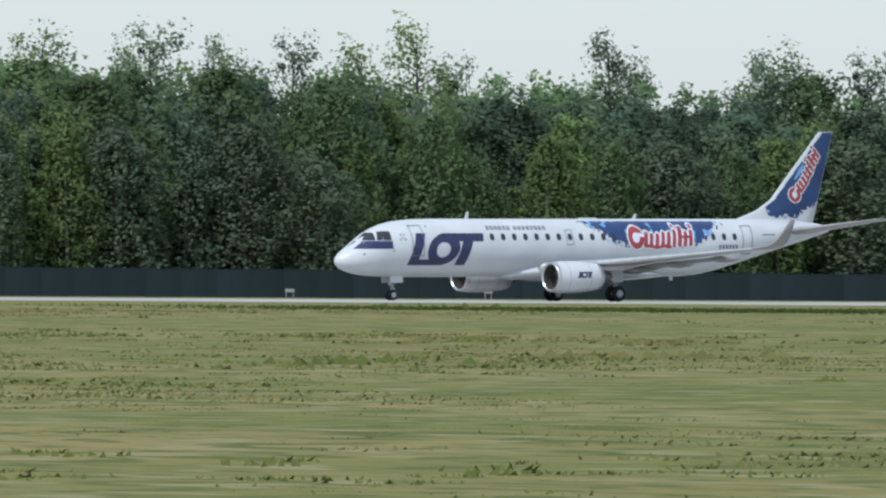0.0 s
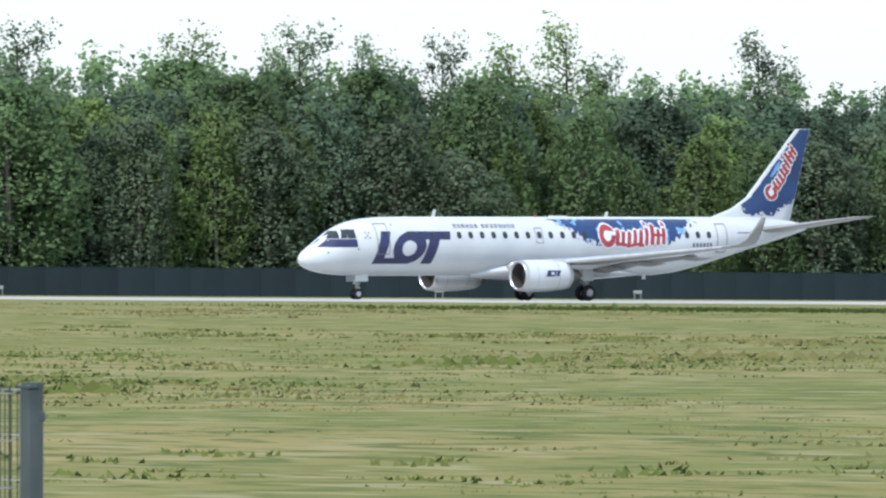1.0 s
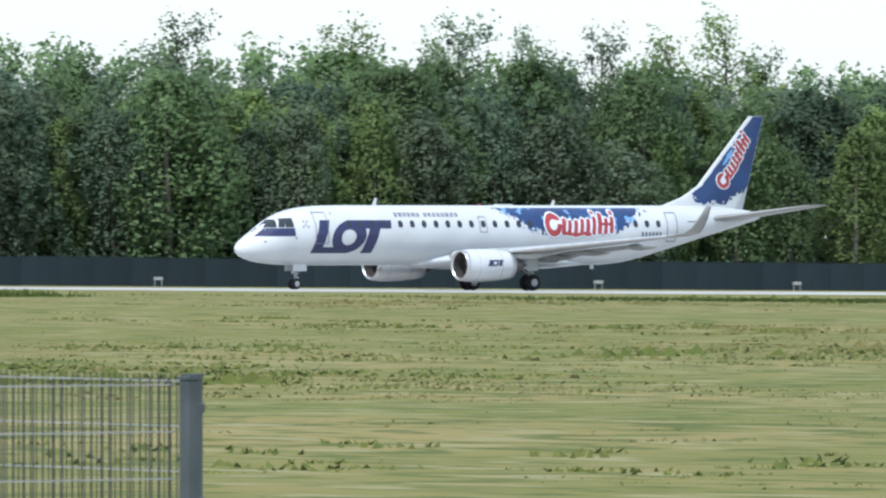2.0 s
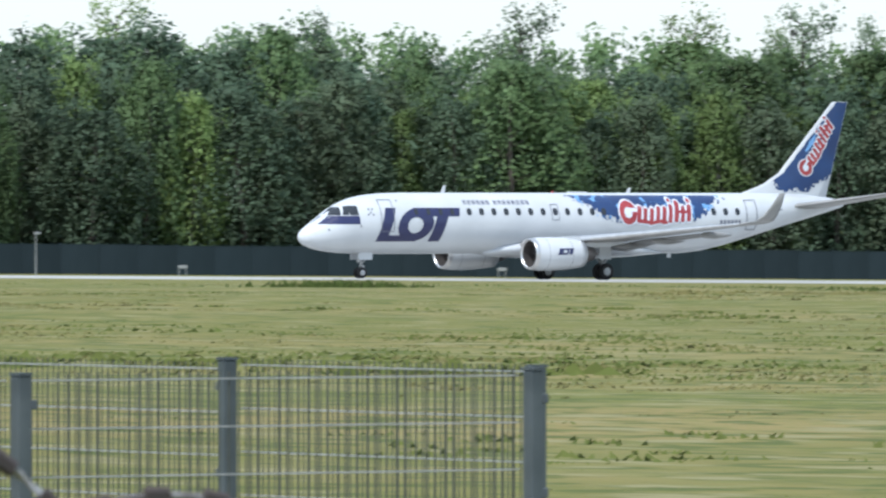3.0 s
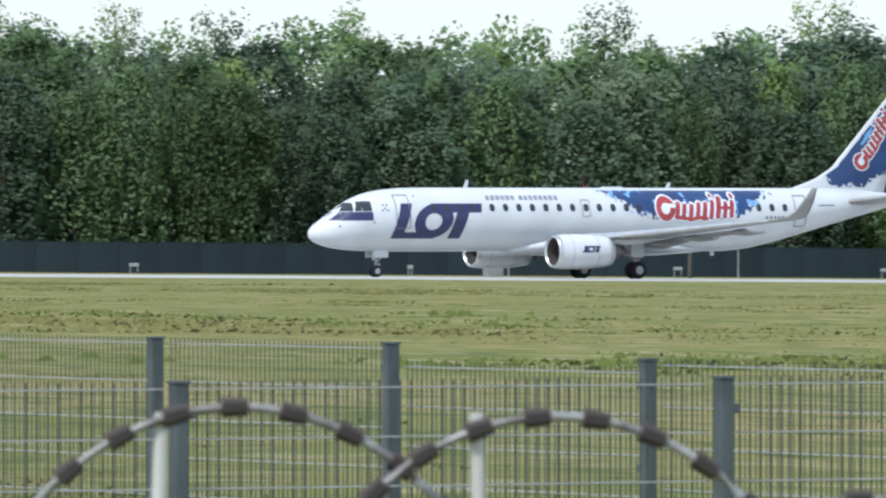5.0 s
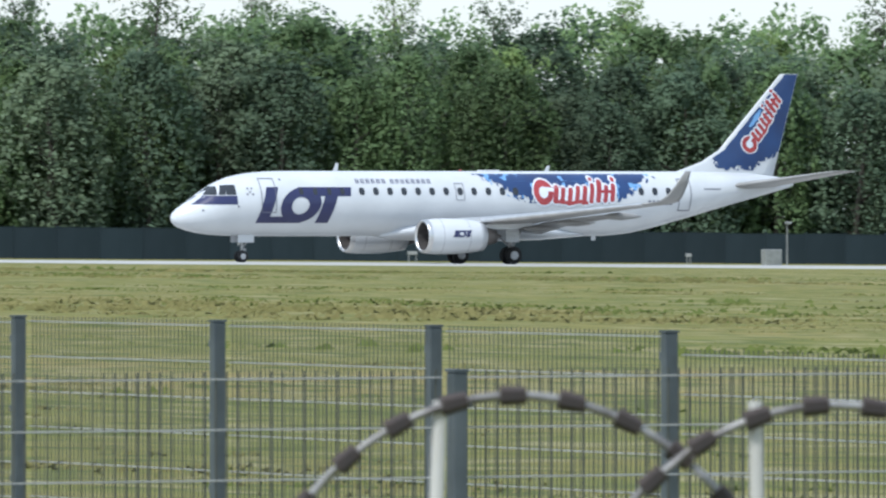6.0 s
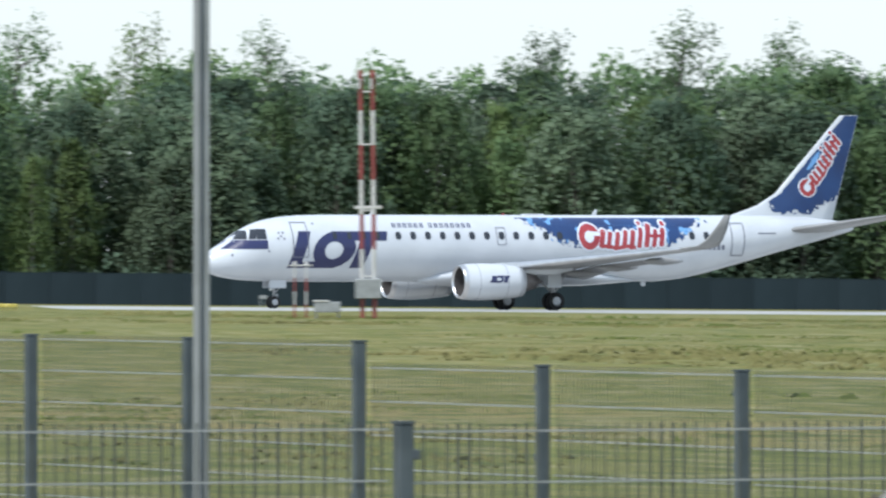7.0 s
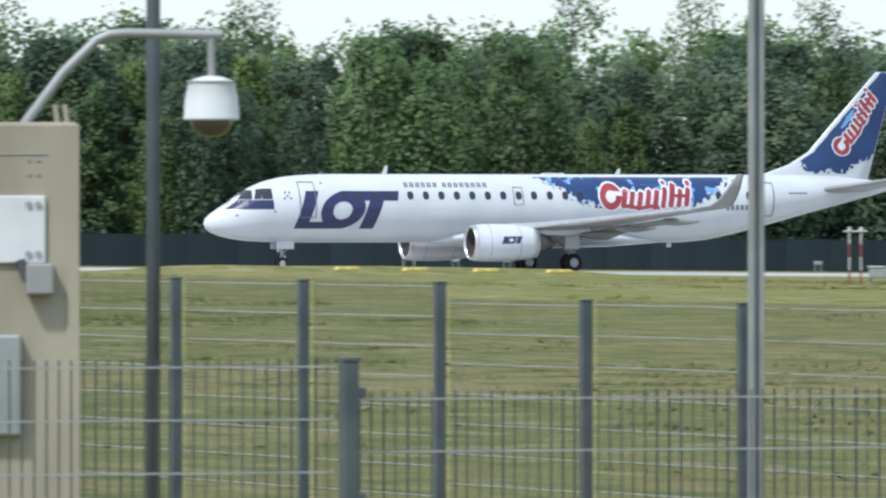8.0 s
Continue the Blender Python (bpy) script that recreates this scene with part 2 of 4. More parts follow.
def build_forest_floor():
    """Dark leaf litter under the trees, with an uneven front edge."""
    v, f = [], []
    n = 200
    for i in range(n + 1):
        x = 150 + 460 * i / n
        y0 = 556.5 + 1.2 * noise.noise((x * 0.11, 0, 5))
        for y in (y0, y0 + 0.6, 618):
            v.append((x, y, ground_z(x, y) + (0.01 if y == y0 else 0.12)))
    for i in range(n):
        for k in range(2):
            f.append((i * 3 + k, i * 3 + 3 + k, i * 3 + 4 + k, i * 3 + 1 + k))
    m = material("leaf_litter", (0.045, 0.042, 0.026), 0.95, col2=(0.026, 0.03, 0.018), scale=0.5, bump=0.3, bscale=3)
    tagged(mesh_object("forest_floor", v, f, m), "dark leaf litter on the forest floor", "forest floor", kind="structure")


build_forest_floor()
# ================= forest =================
rnd = random.Random(5)


def spray_clump(r, v, f, c, radius, count, s0, s1, normals, out=Vector((0, -0.6, 0.3))):
    """Three-cornered leaf sprays in an upright plume round c; their normals follow the crown, so that it shades as a soft mass."""
    for k in range(count):
        d = Vector((r.gauss(0, 1), r.gauss(0, 1), r.gauss(0, 1))).normalized()
        q = (r.random() ** 0.5) * radius
        p = c + Vector((d.x * q, d.y * q, d.z * q * 1.35))
        s = r.uniform(s0, s1)
        n1 = (Vector((r.gauss(0, 1), r.gauss(0, 1), r.gauss(0.3, 1))).normalized() + d * 0.9).normalized()
        u = n1.orthogonal().normalized()
        q = r.uniform(0, 6.283)
        u = u * math.cos(q) + n1.cross(u) * math.sin(q)
        w = n1.cross(u)
        b = len(v)
        v += [p - u * s, p + u * s * 0.5 - w * s * 0.75, p + u * s * 0.7 + w * s * 0.6]
        f.append((b, b + 1, b + 2))
        soft = (d * 0.5 + n1 * 0.25 + out * 0.8 + Vector((0, 0, 0.35))).normalized()
        normals.extend([soft] * 3)


def foliage(name, v, f, normals, mat, parent=None):
    ob = mesh_object(name, v, f, mat, parent, smooth=True)
    ob.data.normals_split_custom_set_from_vertices(normals)
    return ob


def crown_mesh(name, kind, seed):
    """A crown of leaf sprays in clumps round limbs; unit tree about 15 m high."""
    r = random.Random(seed)
    H = 15.0
    tv, tf = [], []
    limbs = []

    def limb(a, b, ra, rb, seg=5):
        a, b = Vector(a), Vector(b)
        d = (b - a).normalized()
        u = d.orthogonal().normalized()
        w = d.cross(u)
        base = len(tv)
        for c, rr in ((a, ra), ((a + b) / 2 + Vector((r.uniform(-1, 1), r.uniform(-1, 1), 0)) * ra, (ra + rb) / 2), (b, rb)):
            for k in range(seg):
                t = 2 * math.pi * k / seg
                tv.append(c + (u * math.cos(t) + w * math.sin(t)) * rr)
        for i in range(2):
            for k in range(seg):
                tf.append((base + i * seg + k, base + i * seg + (k + 1) % seg, base + (i + 1) * seg + (k + 1) % seg, base + (i + 1) * seg + k))

    lean = (r.uniform(-0.4, 0.4), r.uniform(-0.4, 0.4))
    limb((0, 0, -0.3), (lean[0], lean[1], H * 0.5), 0.22, 0.14)
    limb((lean[0], lean[1], H * 0.5), (lean[0] * 1.8, lean[1] * 1.8, H * 0.93), 0.14, 0.03)
    width, low, nl, spray, shell = {"broad": (2.9, 0.06, 24, 44, 5600), "column": (2.2, 0.06, 24, 40, 4700), "thin": (1.6, 0.55, 18, 46, 0)}[kind]
    clumps = []
    for i in range(nl):
        h = H * (low + (0.97 - low) * (i + r.random()) / nl)
        q = (h / H - low) / (1 - low)
        reach = width * (math.sin(math.pi * min(1, 0.2 + 0.68 * q)) ** 0.6 * 0.9 + 0.15) * r.uniform(0.65, 1.2)
        a = r.uniform(0, 6.283)
        f = h / H
        tip = Vector((lean[0] * f * 1.8 + math.cos(a) * reach, lean[1] * f * 1.8 + math.sin(a) * reach, h + reach * 0.25))
        limb((lean[0] * f * 1.8, lean[1] * f * 1.8, h - reach * 0.4), tip, 0.05, 0.012, 4)
        outward = Vector((math.cos(a), math.sin(a), 0.15))
        clumps.append((tip, r.uniform(0.5, 1.0), outward))
        clumps.append((Vector((lean[0] * f * 1.8 + math.cos(a) * reach * 0.5, lean[1] * f * 1.8 + math.sin(a) * reach * 0.5, h)), r.uniform(0.8, 1.3), outward))
    lv, lf, ln = [], [], []
    s0, s1 = (0.07, 0.17) if kind == "thin" else (0.10, 0.235)
    for c, cr, outward in clumps:
        spray_clump(r, lv, lf, c, cr, spray, s0, s1, ln, outward)
    # the outer skin of leaves, swelling and sinking in upright plumes
    for k in range(shell):
        q = r.random() ** 0.85
        h = H * (low + (0.95 - low) * q)
        a = r.uniform(0, 6.283)
        plume = noise.noise((math.cos(a) * 1.5 + seed, math.sin(a) * 1.5, h * 0.20)) + 0.6 * noise.noise((math.cos(a) * 5.5, math.sin(a) * 5.5 + seed, h * 0.45))
        reach = width * (math.sin(math.pi * min(1, 0.22 + 0.76 * q)) ** 0.75 * 0.95 + 0.05) * (1.0 + 0.55 * plume) + r.gauss(0, 0.13)
        f = h / H
        p = Vector((lean[0] * f * 1.8 + math.cos(a) * reach, lean[1] * f * 1.8 + math.sin(a) * reach, h + r.gauss(0, 0.2)))
        out = Vector((math.cos(a), math.sin(a), 0.25 + 0.5 * q * q))
        spray_clump(r, lv, lf, p, 0.05, 1, s0, s1, ln, out * 1.6)
    return tv, tf, lv, lf, ln


def tree_model(kind, leaf, bark, seed, label, cat="tree"):
    e = empty("tree")
    tv, tf, lv, lf, ln = crown_mesh("crown", kind, seed)
    mesh_object("trunk", tv, tf, bark, e, smooth=True)
    foliage("crown", lv, lf, ln, leaf, e)
    return tagged(e, label, cat, "trees along the far side of the runway")


def mistletoe_model(seed):
    """A loose ball of twigs and leaves with a stalk down to its branch."""
    r = random.Random(900 + seed)
    v, f = [], []
    for k in range(170):
        d = Vector((r.gauss(0, 1), r.gauss(0, 1), r.gauss(0, 1))).normalized() * (r.random() ** 0.35) * 0.55
        s = r.uniform(0.07, 0.16)
        n1 = Vector((r.gauss(0, 1), r.gauss(0, 1), r.gauss(0, 1))).normalized()
        u = n1.orthogonal().normalized()
        w = n1.cross(u)
        b = len(v)
        v += [d - u * s, d + w * s * 0.6, d + u * s, d - w * s * 0.6]
        f.append((b, b + 1, b + 2, b + 3))
    return tagged(mesh_object("mistletoe", v, f, M_MISTLE), "dark ball of mistletoe high in a tree", "mistletoe", "mistletoe in the tree tops")


def build_forest():
    models = []
    names = ["mid-green broadleaf tree in spring leaf", "dark green dense tree at the forest edge", "fresh yellow-green birch in young leaf", "grey-green tree with sparse crown"]
    for i in range(12):
        mat = [0, 1, 2, 0, 1, 3, 0, 2, 1, 0, 3, 1][i]
        kind = ["broad", "column", "broad", "broad", "column", "broad"][i % 6]
        models.append(tree_model(kind, M_LEAF[mat], M_BIRCH if mat == 2 else M_BARK, 100 + i, names[mat]))
    thin = [tree_model("thin", M_LEAF[[2, 3, 0][i]], M_BARK, 300 + i, "tall thin tree with a sparse airy crown") for i in range(3)]
    used = set()

    def place(mod, x, y, sc, wide):
        z = ground_z(x, y)
        m = pose(x, y, z, 0, 0, rnd.uniform(0, 360)) @ Matrix.Diagonal((sc * wide, sc * wide, sc, 1))
        if id(mod) in used:
            copy_thing(mod, m)
        else:
            used.add(id(mod))
            mod.matrix_basis = m

    def skyline(x):
        return (14.7 + 0.0125 * min(x - 233, 144) - 0.010 * max(0, x - 400)) / 13.6

    for row, (y, step, h0, h1) in enumerate(((562, 4.0, 0.66, 0.90), (568, 4.2, 0.84, 0.98), (575, 4.4, 0.92, 1.04))):
        x = 184.0
        while x < 566:
            big = 0.025 * math.sin(x * 0.09 + 1) + 0.02 * math.sin(x * 0.23)
            mod = models[int(6 * (1 + noise.noise((x * 0.03, row * 3.1, 0))) + rnd.uniform(0, 5)) % 12]
            place(mod, x + rnd.uniform(-1, 1), y + rnd.uniform(-2.5, 2.5), rnd.uniform(h0, h1) * skyline(x) * (1 + big), rnd.uniform(0.85, 1.45))
            x += step * rnd.uniform(0.75, 1.25)
    for k, mod in enumerate(models + thin):
        if id(mod) not in used:
            place(mod, 205.0 + 24.0 * k, 576.0, 0.95 * skyline(205.0 + 24.0 * k), 1.0)
    # taller airy trees above the canopy, some with mistletoe
    x = 190.0
    tall = []
    while x < 562:
        th = skyline(x) * (rnd.uniform(0.93, 1.04) if x < 400 else rnd.uniform(0.93, 1.06))
        ty = 579 + rnd.uniform(-4, 4)
        tall.append((x, ty, th))
        place(thin[rnd.randrange(3)], x, ty, th, rnd.uniform(0.8, 1.15))
        x += rnd.uniform(5, 22) * (0.55 if 400 < x < 500 else 1.0)
    balls = [mistletoe_model(i) for i in range(3)]
    for i in range(46):
        tx, ty, th = rnd.choice(tall[-16:] if i < 36 else tall)
        x, y = tx + rnd.uniform(-1.1, 1.1), ty + rnd.uniform(-0.5, 0.3)
        m = pose(x, y, ground_z(x, y) + 15 * th * rnd.uniform(0.86, 0.98), rnd.uniform(0, 360), 0, 0) @ Matrix.Diagonal((*[rnd.uniform(0.5, 1.2)] * 3, 1))
        if i < 3:
            balls[i].matrix_basis = m
        else:
            copy_thing(balls[i % 3], m)
    # the canopy further in
    v, f, ns = [], [], []
    for i in range(2300):
        x, y = rnd.uniform(180, 570), rnd.uniform(578, 590)
        c = Vector((x, y, ground_z(x, y) + 13.6 * skyline(x) * (0.06 + 0.93 * rnd.random() ** 0.75)))
        spray_clump(rnd, v, f, c, rnd.uniform(0.9, 1.7), 80, 0.15, 0.36, ns)
    tagged(foliage("inner_canopy", v, f, ns, M_LEAF[0]), "green canopy of the forest behind its edge", "trees", kind="stuff")
    # leafy boughs that close the gaps between the front trees
    v, f, ns = [], [], []
    for i in range(1500):
        x, y = rnd.uniform(180, 566), rnd.uniform(568, 576)
        c = Vector((x, y, ground_z(x, y) + 13.0 * skyline(x) * (0.04 + 0.84 * rnd.random())))
        spray_clump(rnd, v, f, c, rnd.uniform(0.8, 1.6), 80, 0.13, 0.32, ns, Vector((rnd.uniform(-0.5, 0.5), -0.9, 0.1)))
    tagged(foliage("edge_boughs", v, f, ns, M_LEAF[3]), "grey-green leafy boughs between the trees of the forest edge", "branches", kind="stuff")
    # undergrowth along the foot of the forest
    lv, lf, ln = [], [], []
    for i in range(2300):
        cx, cy = rnd.uniform(180, 566), rnd.uniform(558.5, 576)
        cr = rnd.uniform(0.6, 1.6)
        spray_clump(rnd, lv, lf, Vector((cx, cy, ground_z(cx, cy) + cr * 0.7 + max(0, cy - 561) * 0.1)), cr, 48, 0.12, 0.3, ln)
    tagged(foliage("undergrowth", lv, lf, ln, M_LEAF[1]), "dark green undergrowth along the foot of the forest", "bushes", kind="stuff")


build_forest()
# ================= the airliner =================
# own space: x from the nose to the tail, y to its right (the camera sees the left side, -y), z up from the nose wheel's ground
SECT = [(0.0, 2.28, 2.38, 0.04), (0.12, 2.06, 2.62, 0.29), (0.4, 1.86, 2.86, 0.55), (0.9, 1.68, 3.18, 0.84), (1.5, 1.56, 3.56, 1.07),
        (2.1, 1.48, 3.98, 1.23), (2.7, 1.44, 4.28, 1.33), (3.4, 1.41, 4.53, 1.42), (4.3, 1.39, 4.71, 1.48), (5.5, 1.38, 4.81, 1.505),
        (7.0, 1.38, 4.84, 1.505), (26.0, 1.36, 4.84, 1.505), (27.5, 1.50, 4.84, 1.495), (29.0, 1.80, 4.84, 1.45), (31.0, 2.30, 4.84, 1.30),
        (33.0, 2.82, 4.83, 1.08), (35.0, 3.32, 4.76, 0.76), (36.6, 3.72, 4.60, 0.44), (37.6, 3.98, 4.44, 0.20), (37.85, 4.08, 4.34, 0.09)]
_S = np.array(SECT)


def section(s):
    return [float(np.interp(s, _S[:, 0], _S[:, k])) for k in (1, 2, 3)]


def skin_y(s, z, off=0.0):
    """Half width of the fuselage at station s and height z."""
    zb, zt, w = section(s)
    c, h = (zb + zt) / 2, (zt - zb) / 2
    q = min(1.0, abs(z - c) / h)
    return w * math.sqrt(max(0.0, 1 - q * q)) + off


def skin_patch(name, spans, z0, z1, dz, mat, parent, off=0.012, surface=None, ds=0.5, label=""):
    """Paint on the left skin: for each strip of height dz, spans(z) lists the stretches (s0, s1) that it covers."""
    surface = surface or skin_y
    v, f = [], []
    n = max(1, round((z1 - z0) / dz))
    for i in range(n):
        za, zb = z0 + (z1 - z0) * i / n, z0 + (z1 - z0) * (i + 1) / n
        lo, hi = spans(za + 1e-4), spans(zb - 1e-4)
        mid = spans((za + zb) / 2)
        if not (len(lo) == len(hi) == len(mid)):
            lo = hi = mid
        for (a0, a1), (b0, b1) in zip(lo, hi):
            if a1 - a0 < 0.004 and b1 - b0 < 0.004:
                continue
            k = max(1, int((a1 - a0) / ds))
            for j in range(k):
                b = len(v)
                for (t0, t1, zz) in ((a0, a1, za), (b0, b1, zb)):
                    for q in (j / k, (j + 1) / k):
                        s = t0 + (t1 - t0) * q
                        v.append((s, -surface(s, zz, off), zz))
                f.append((b, b + 1, b + 3, b + 2))
    keys, pick = {}, []
    for p_ in v:
        pick.append(keys.setdefault((round(p_[0], 3), round(p_[2], 3)), len(keys)))
    uniq = [None] * len(keys)
    for p_, i in zip(v, pick):
        uniq[i] = p_
    f = [tuple(pick[i] for i in q) for q in f]
    f = [q for q in f if len(set(q)) == 4]
    return mesh_object(name, uniq, f, mat, parent, label)


def cell_spans(inside, s0, s1, cell):
    """Spans made of little squares, for splashed and rounded edges."""
    def spans(z):
        out, s = [], s0
        cur = None
        while s < s1:
            if inside(s + cell / 2, z):
                cur = (cur[0], s + cell) if cur else (s, s + cell)
            elif cur:
                out.append(cur)
                cur = None
            s += cell
        if cur:
            out.append(cur)
        return out
    return spans


def wing_rings(stations):
    """Lens-shaped sections from (y, z, leading edge, chord, thickness)."""
    prof = [(0, 0), (0.02, 0.35), (0.10, 0.78), (0.30, 1.0), (0.6, 0.72), (0.85, 0.28), (1, 0.02), (0.85, -0.16), (0.6, -0.5), (0.3, -0.72), (0.1, -0.58), (0.02, -0.3)]
    return [[(le + c * u, y, z + t * w * 0.5) for u, w in prof] for y, z, le, c, t in stations]


def build_airliner():
    root = empty("airliner")
    tagged(root, "white regional jet with navy and red livery rolling along the runway", "airplane")
    fine = []
    for i in range(len(SECT) - 1):
        a, b = SECT[i], SECT[i + 1]
        for k in range(3):
            fine.append(a[0] + (b[0] - a[0]) * k / 3)
    fine.append(SECT[-1][0])
    # smooth the interpolated outline along the nose and tail
    def smooth_sec(s):
        acc = np.zeros(3)
        for d, wgt in ((-0.25, 1), (0, 2), (0.25, 1)):
            acc += wgt * np.array(section(max(0.0, s + d)))
        return acc / 4 if 0.5 < s < 37.5 else np.array(section(s))
    rings = []
    for s in fine:
        zb, zt, w = smooth_sec(s)
        c, h = (zb + zt) / 2, (zt - zb) / 2
        rings.append([(s, w * math.cos(2 * math.pi * k / 48), c + h * math.sin(2 * math.pi * k / 48)) for k in range(48)])
    v, f = loft(rings)
    body = mesh_object("fuselage", v, f, M_PAINT, root, smooth=True)
    # belly fairing between the wings
    rings = []
    for s, wy, zb, zt in ((12.2, 0.5, 1.34, 1.5), (13.2, 1.2, 1.2, 2.0), (15, 1.62, 1.1, 2.35), (19, 1.66, 1.08, 2.35), (22, 1.4, 1.15, 2.0), (24.6, 0.5, 1.34, 1.5)):
        c, h = (zb + zt) / 2, (zt - zb) / 2
        rings.append([(s, wy * math.cos(2 * math.pi * k / 24), c + h * math.sin(2 * math.pi * k / 24)) for k in range(24)])
    v, f = loft(rings)
    mesh_object("belly_fairing", v, f, M_PAINT, root, smooth=True)

    # ---- wings ----
    for side in (-1, 1):
        st = [(0.6, 1.75, 13.9, 6.7, 0.95), (1.5, 1.85, 14.2, 6.2, 0.85), (3.2, 2.03, 15.15, 5.0, 0.66), (5.2, 2.24, 16.35, 3.95, 0.5), (9.0, 2.64, 18.65, 2.75, 0.34), (13.0, 3.06, 21.1, 1.65, 0.2), (13.35, 3.12, 21.35, 1.55, 0.16)]
        v, f = loft(wing_rings([(side * y, z, le, c, t) for y, z, le, c, t in st]))
        wing = mesh_object("wing", v, f, M_WING, root, smooth=True)
        # swept winglet, blended upwards
        prof = [(0, 0), (0.1, 0.8), (0.35, 1), (0.7, 0.6), (1, 0.02), (0.7, -0.6), (0.35, -1), (0.1, -0.8)]
        rings = []
        for y, z, le, c, t in ((13.30, 3.12, 21.33, 1.56, 0.07), (13.62, 3.22, 21.78, 1.25, 0.06), (13.88, 3.52, 22.14, 0.98, 0.05), (14.10, 4.1, 22.55, 0.72, 0.04), (14.28, 4.80, 23.0, 0.36, 0.03)):
            rings.append([(le + c * u, side * (y + t * w), z - 0.3 * t * w) for u, w in prof])
        v, f = loft(rings)
        mesh_object("winglet", v, f, M_WING, root, "grey swept winglet", smooth=True)
        # flap track fairings
        for y, s0, zz in ((3.9, 18.9, 1.83), (6.6, 19.6, 2.14), (9.6, 20.7, 2.47)):
            prf = [(s0, 0.02), (s0 + 0.4, 0.13), (s0 + 1.1, 0.17), (s0 + 1.9, 0.1), (s0 + 2.3, 0.02)]
            v, f = loft([[(x, yy, zz + (q - zz) * 1.3 - 0.04) for x, yy, q in r] for r in revolve(prf, (side * y, zz), 10)])
            mesh_object("flap_fairing", v, f, M_WING, root, smooth=True)
        # flap, a little lowered
        v, f = loft(wing_rings([(side * 1.8, 1.66, 19.7, 1.5, 0.16), (side * 5.2, 2.06, 19.9, 1.2, 0.13), (side * 9.6, 2.53, 21.1, 0.85, 0.09)]))
        flap = mesh_object("flap", [(x, y, z - (x - 19.7 - 0.15 * abs(y)) * 0.16) for x, y, z in v], f, M_WING, root, smooth=True)
        # leading edge of bare metal
        rings = []
        for y, z, le, c, t in st[1:-1]:
            rings.append([(le - 0.02 + du, side * y, z + dz * t) for du, dz in ((0.26, 0.44), (0.05, 0.27), (-0.01, 0.0), (0.05, -0.24), (0.26, -0.36))])
        v, f = loft(rings, closed=False, cap=False)
        mesh_object("leading_edge", v, f, M_METAL, wing, "bare metal leading edge", smooth=True)

        # ---- engine ----
        ey, ez = side * 4.45, 1.30
        prof = [(13.60, 0.70), (13.2, 0.715), (12.98, 0.735), (12.88, 0.78), (12.87, 0.82), (12.93, 0.865), (13.12, 0.905), (13.6, 0.945), (14.3, 0.955), (15.2, 0.92), (16.0, 0.84), (16.45, 0.77), (16.42, 0.73), (15.9, 0.74)]
        lip = prof[2:7]
        v, f = loft(revolve(prof[6:], (ey, ez), 40), cap=False)
        nac = mesh_object("nacelle", v, f, M_PAINT, root, smooth=True)
        nac.matrix_basis = Matrix.Translation((-0.27, 0, 0.07))
        v, f = loft(revolve(lip, (ey, ez), 40), cap=False)
        mesh_object("inlet_lip", v, f, M_METAL, nac, "bare metal inlet lip", smooth=True)
        v, f = loft(revolve(prof[:3], (ey, ez), 40), cap=False)
        mesh_object("inlet_duct", v, f, M_DARKMETAL, nac, "dark grey inlet duct", smooth=True)
        v, f = loft(revolve([(13.62, 0.72), (13.6, 0.2), (13.45, 0.13), (13.25, 0.01)], (ey, ez), 32))
        mesh_object("fan", v, f, M_BLACK, nac, "dark engine fan with spinner", smooth=True)
        for k in range(18):
            t = 2 * math.pi * k / 18
            bm = box(-0.02, 0.05, -0.05, 0.05, 0.2, 0.69)
            part("fan_blade", bm, M_DARKMETAL, nac, m=Matrix.Translation((13.56, ey, ez)) @ Matrix.Rotation(t, 4, "X") @ Matrix.Rotation(0.6, 4, "Z"))
        v, f = loft(revolve([(15.9, 0.6), (16.4, 0.56), (16.9, 0.46), (17.25, 0.38), (17.2, 0.33), (16.9, 0.3)], (ey, ez), 28))
        mesh_object("core_nozzle", v, f, M_DARKMETAL, nac, "dark core nozzle", smooth=True)
        v, f = loft(revolve([(16.8, 0.3), (17.3, 0.2), (17.7, 0.02)], (ey, ez), 16))
        mesh_object("exhaust_cone", v, f, M_DARKMETAL, nac, smooth=True)
        rings = []
        for s, zb, zt, hw in ((14.2, 2.15, 2.27, 0.06), (15.2, 2.1, 2.36, 0.17), (16.5, 1.75, 2.3, 0.19), (18.0, 1.75, 2.15, 0.14), (19.2, 1.95, 2.1, 0.04)):
            rings.append([(s, ey + hw, zb), (s, ey + hw, zt), (s, ey - hw, zt), (s, ey - hw, zb)])
        v, f = loft(rings)
        mesh_object("pylon", v, f, M_PAINT, root)
        if side < 0:
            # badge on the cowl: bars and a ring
            def cowl(s, z, off):
                r = float(np.interp(s, [p_[0] for p_ in prof[4:12]], [p_[1] for p_ in prof[4:12]])) + off
                return 4.45 + math.sqrt(max(0.01, r * r - (z - ez) ** 2))
            for a, b in ((14.30, 14.52), (15.05, 15.27)):
                skin_patch("badge_bar", lambda z, a=a, b=b: [(a + (z - 1.3) * 0.3, b + (z - 1.3) * 0.3)], 1.26, 1.62, 0.06, M_NAVY, nac, 0.01, cowl)
            skin_patch("badge_bar", lambda z: [(14.25, 14.75)], 1.26, 1.34, 0.04, M_NAVY, nac, 0.012, cowl)
            skin_patch("badge_bar", lambda z: [(14.88, 15.42)], 1.54, 1.62, 0.04, M_NAVY, nac, 0.012, cowl)

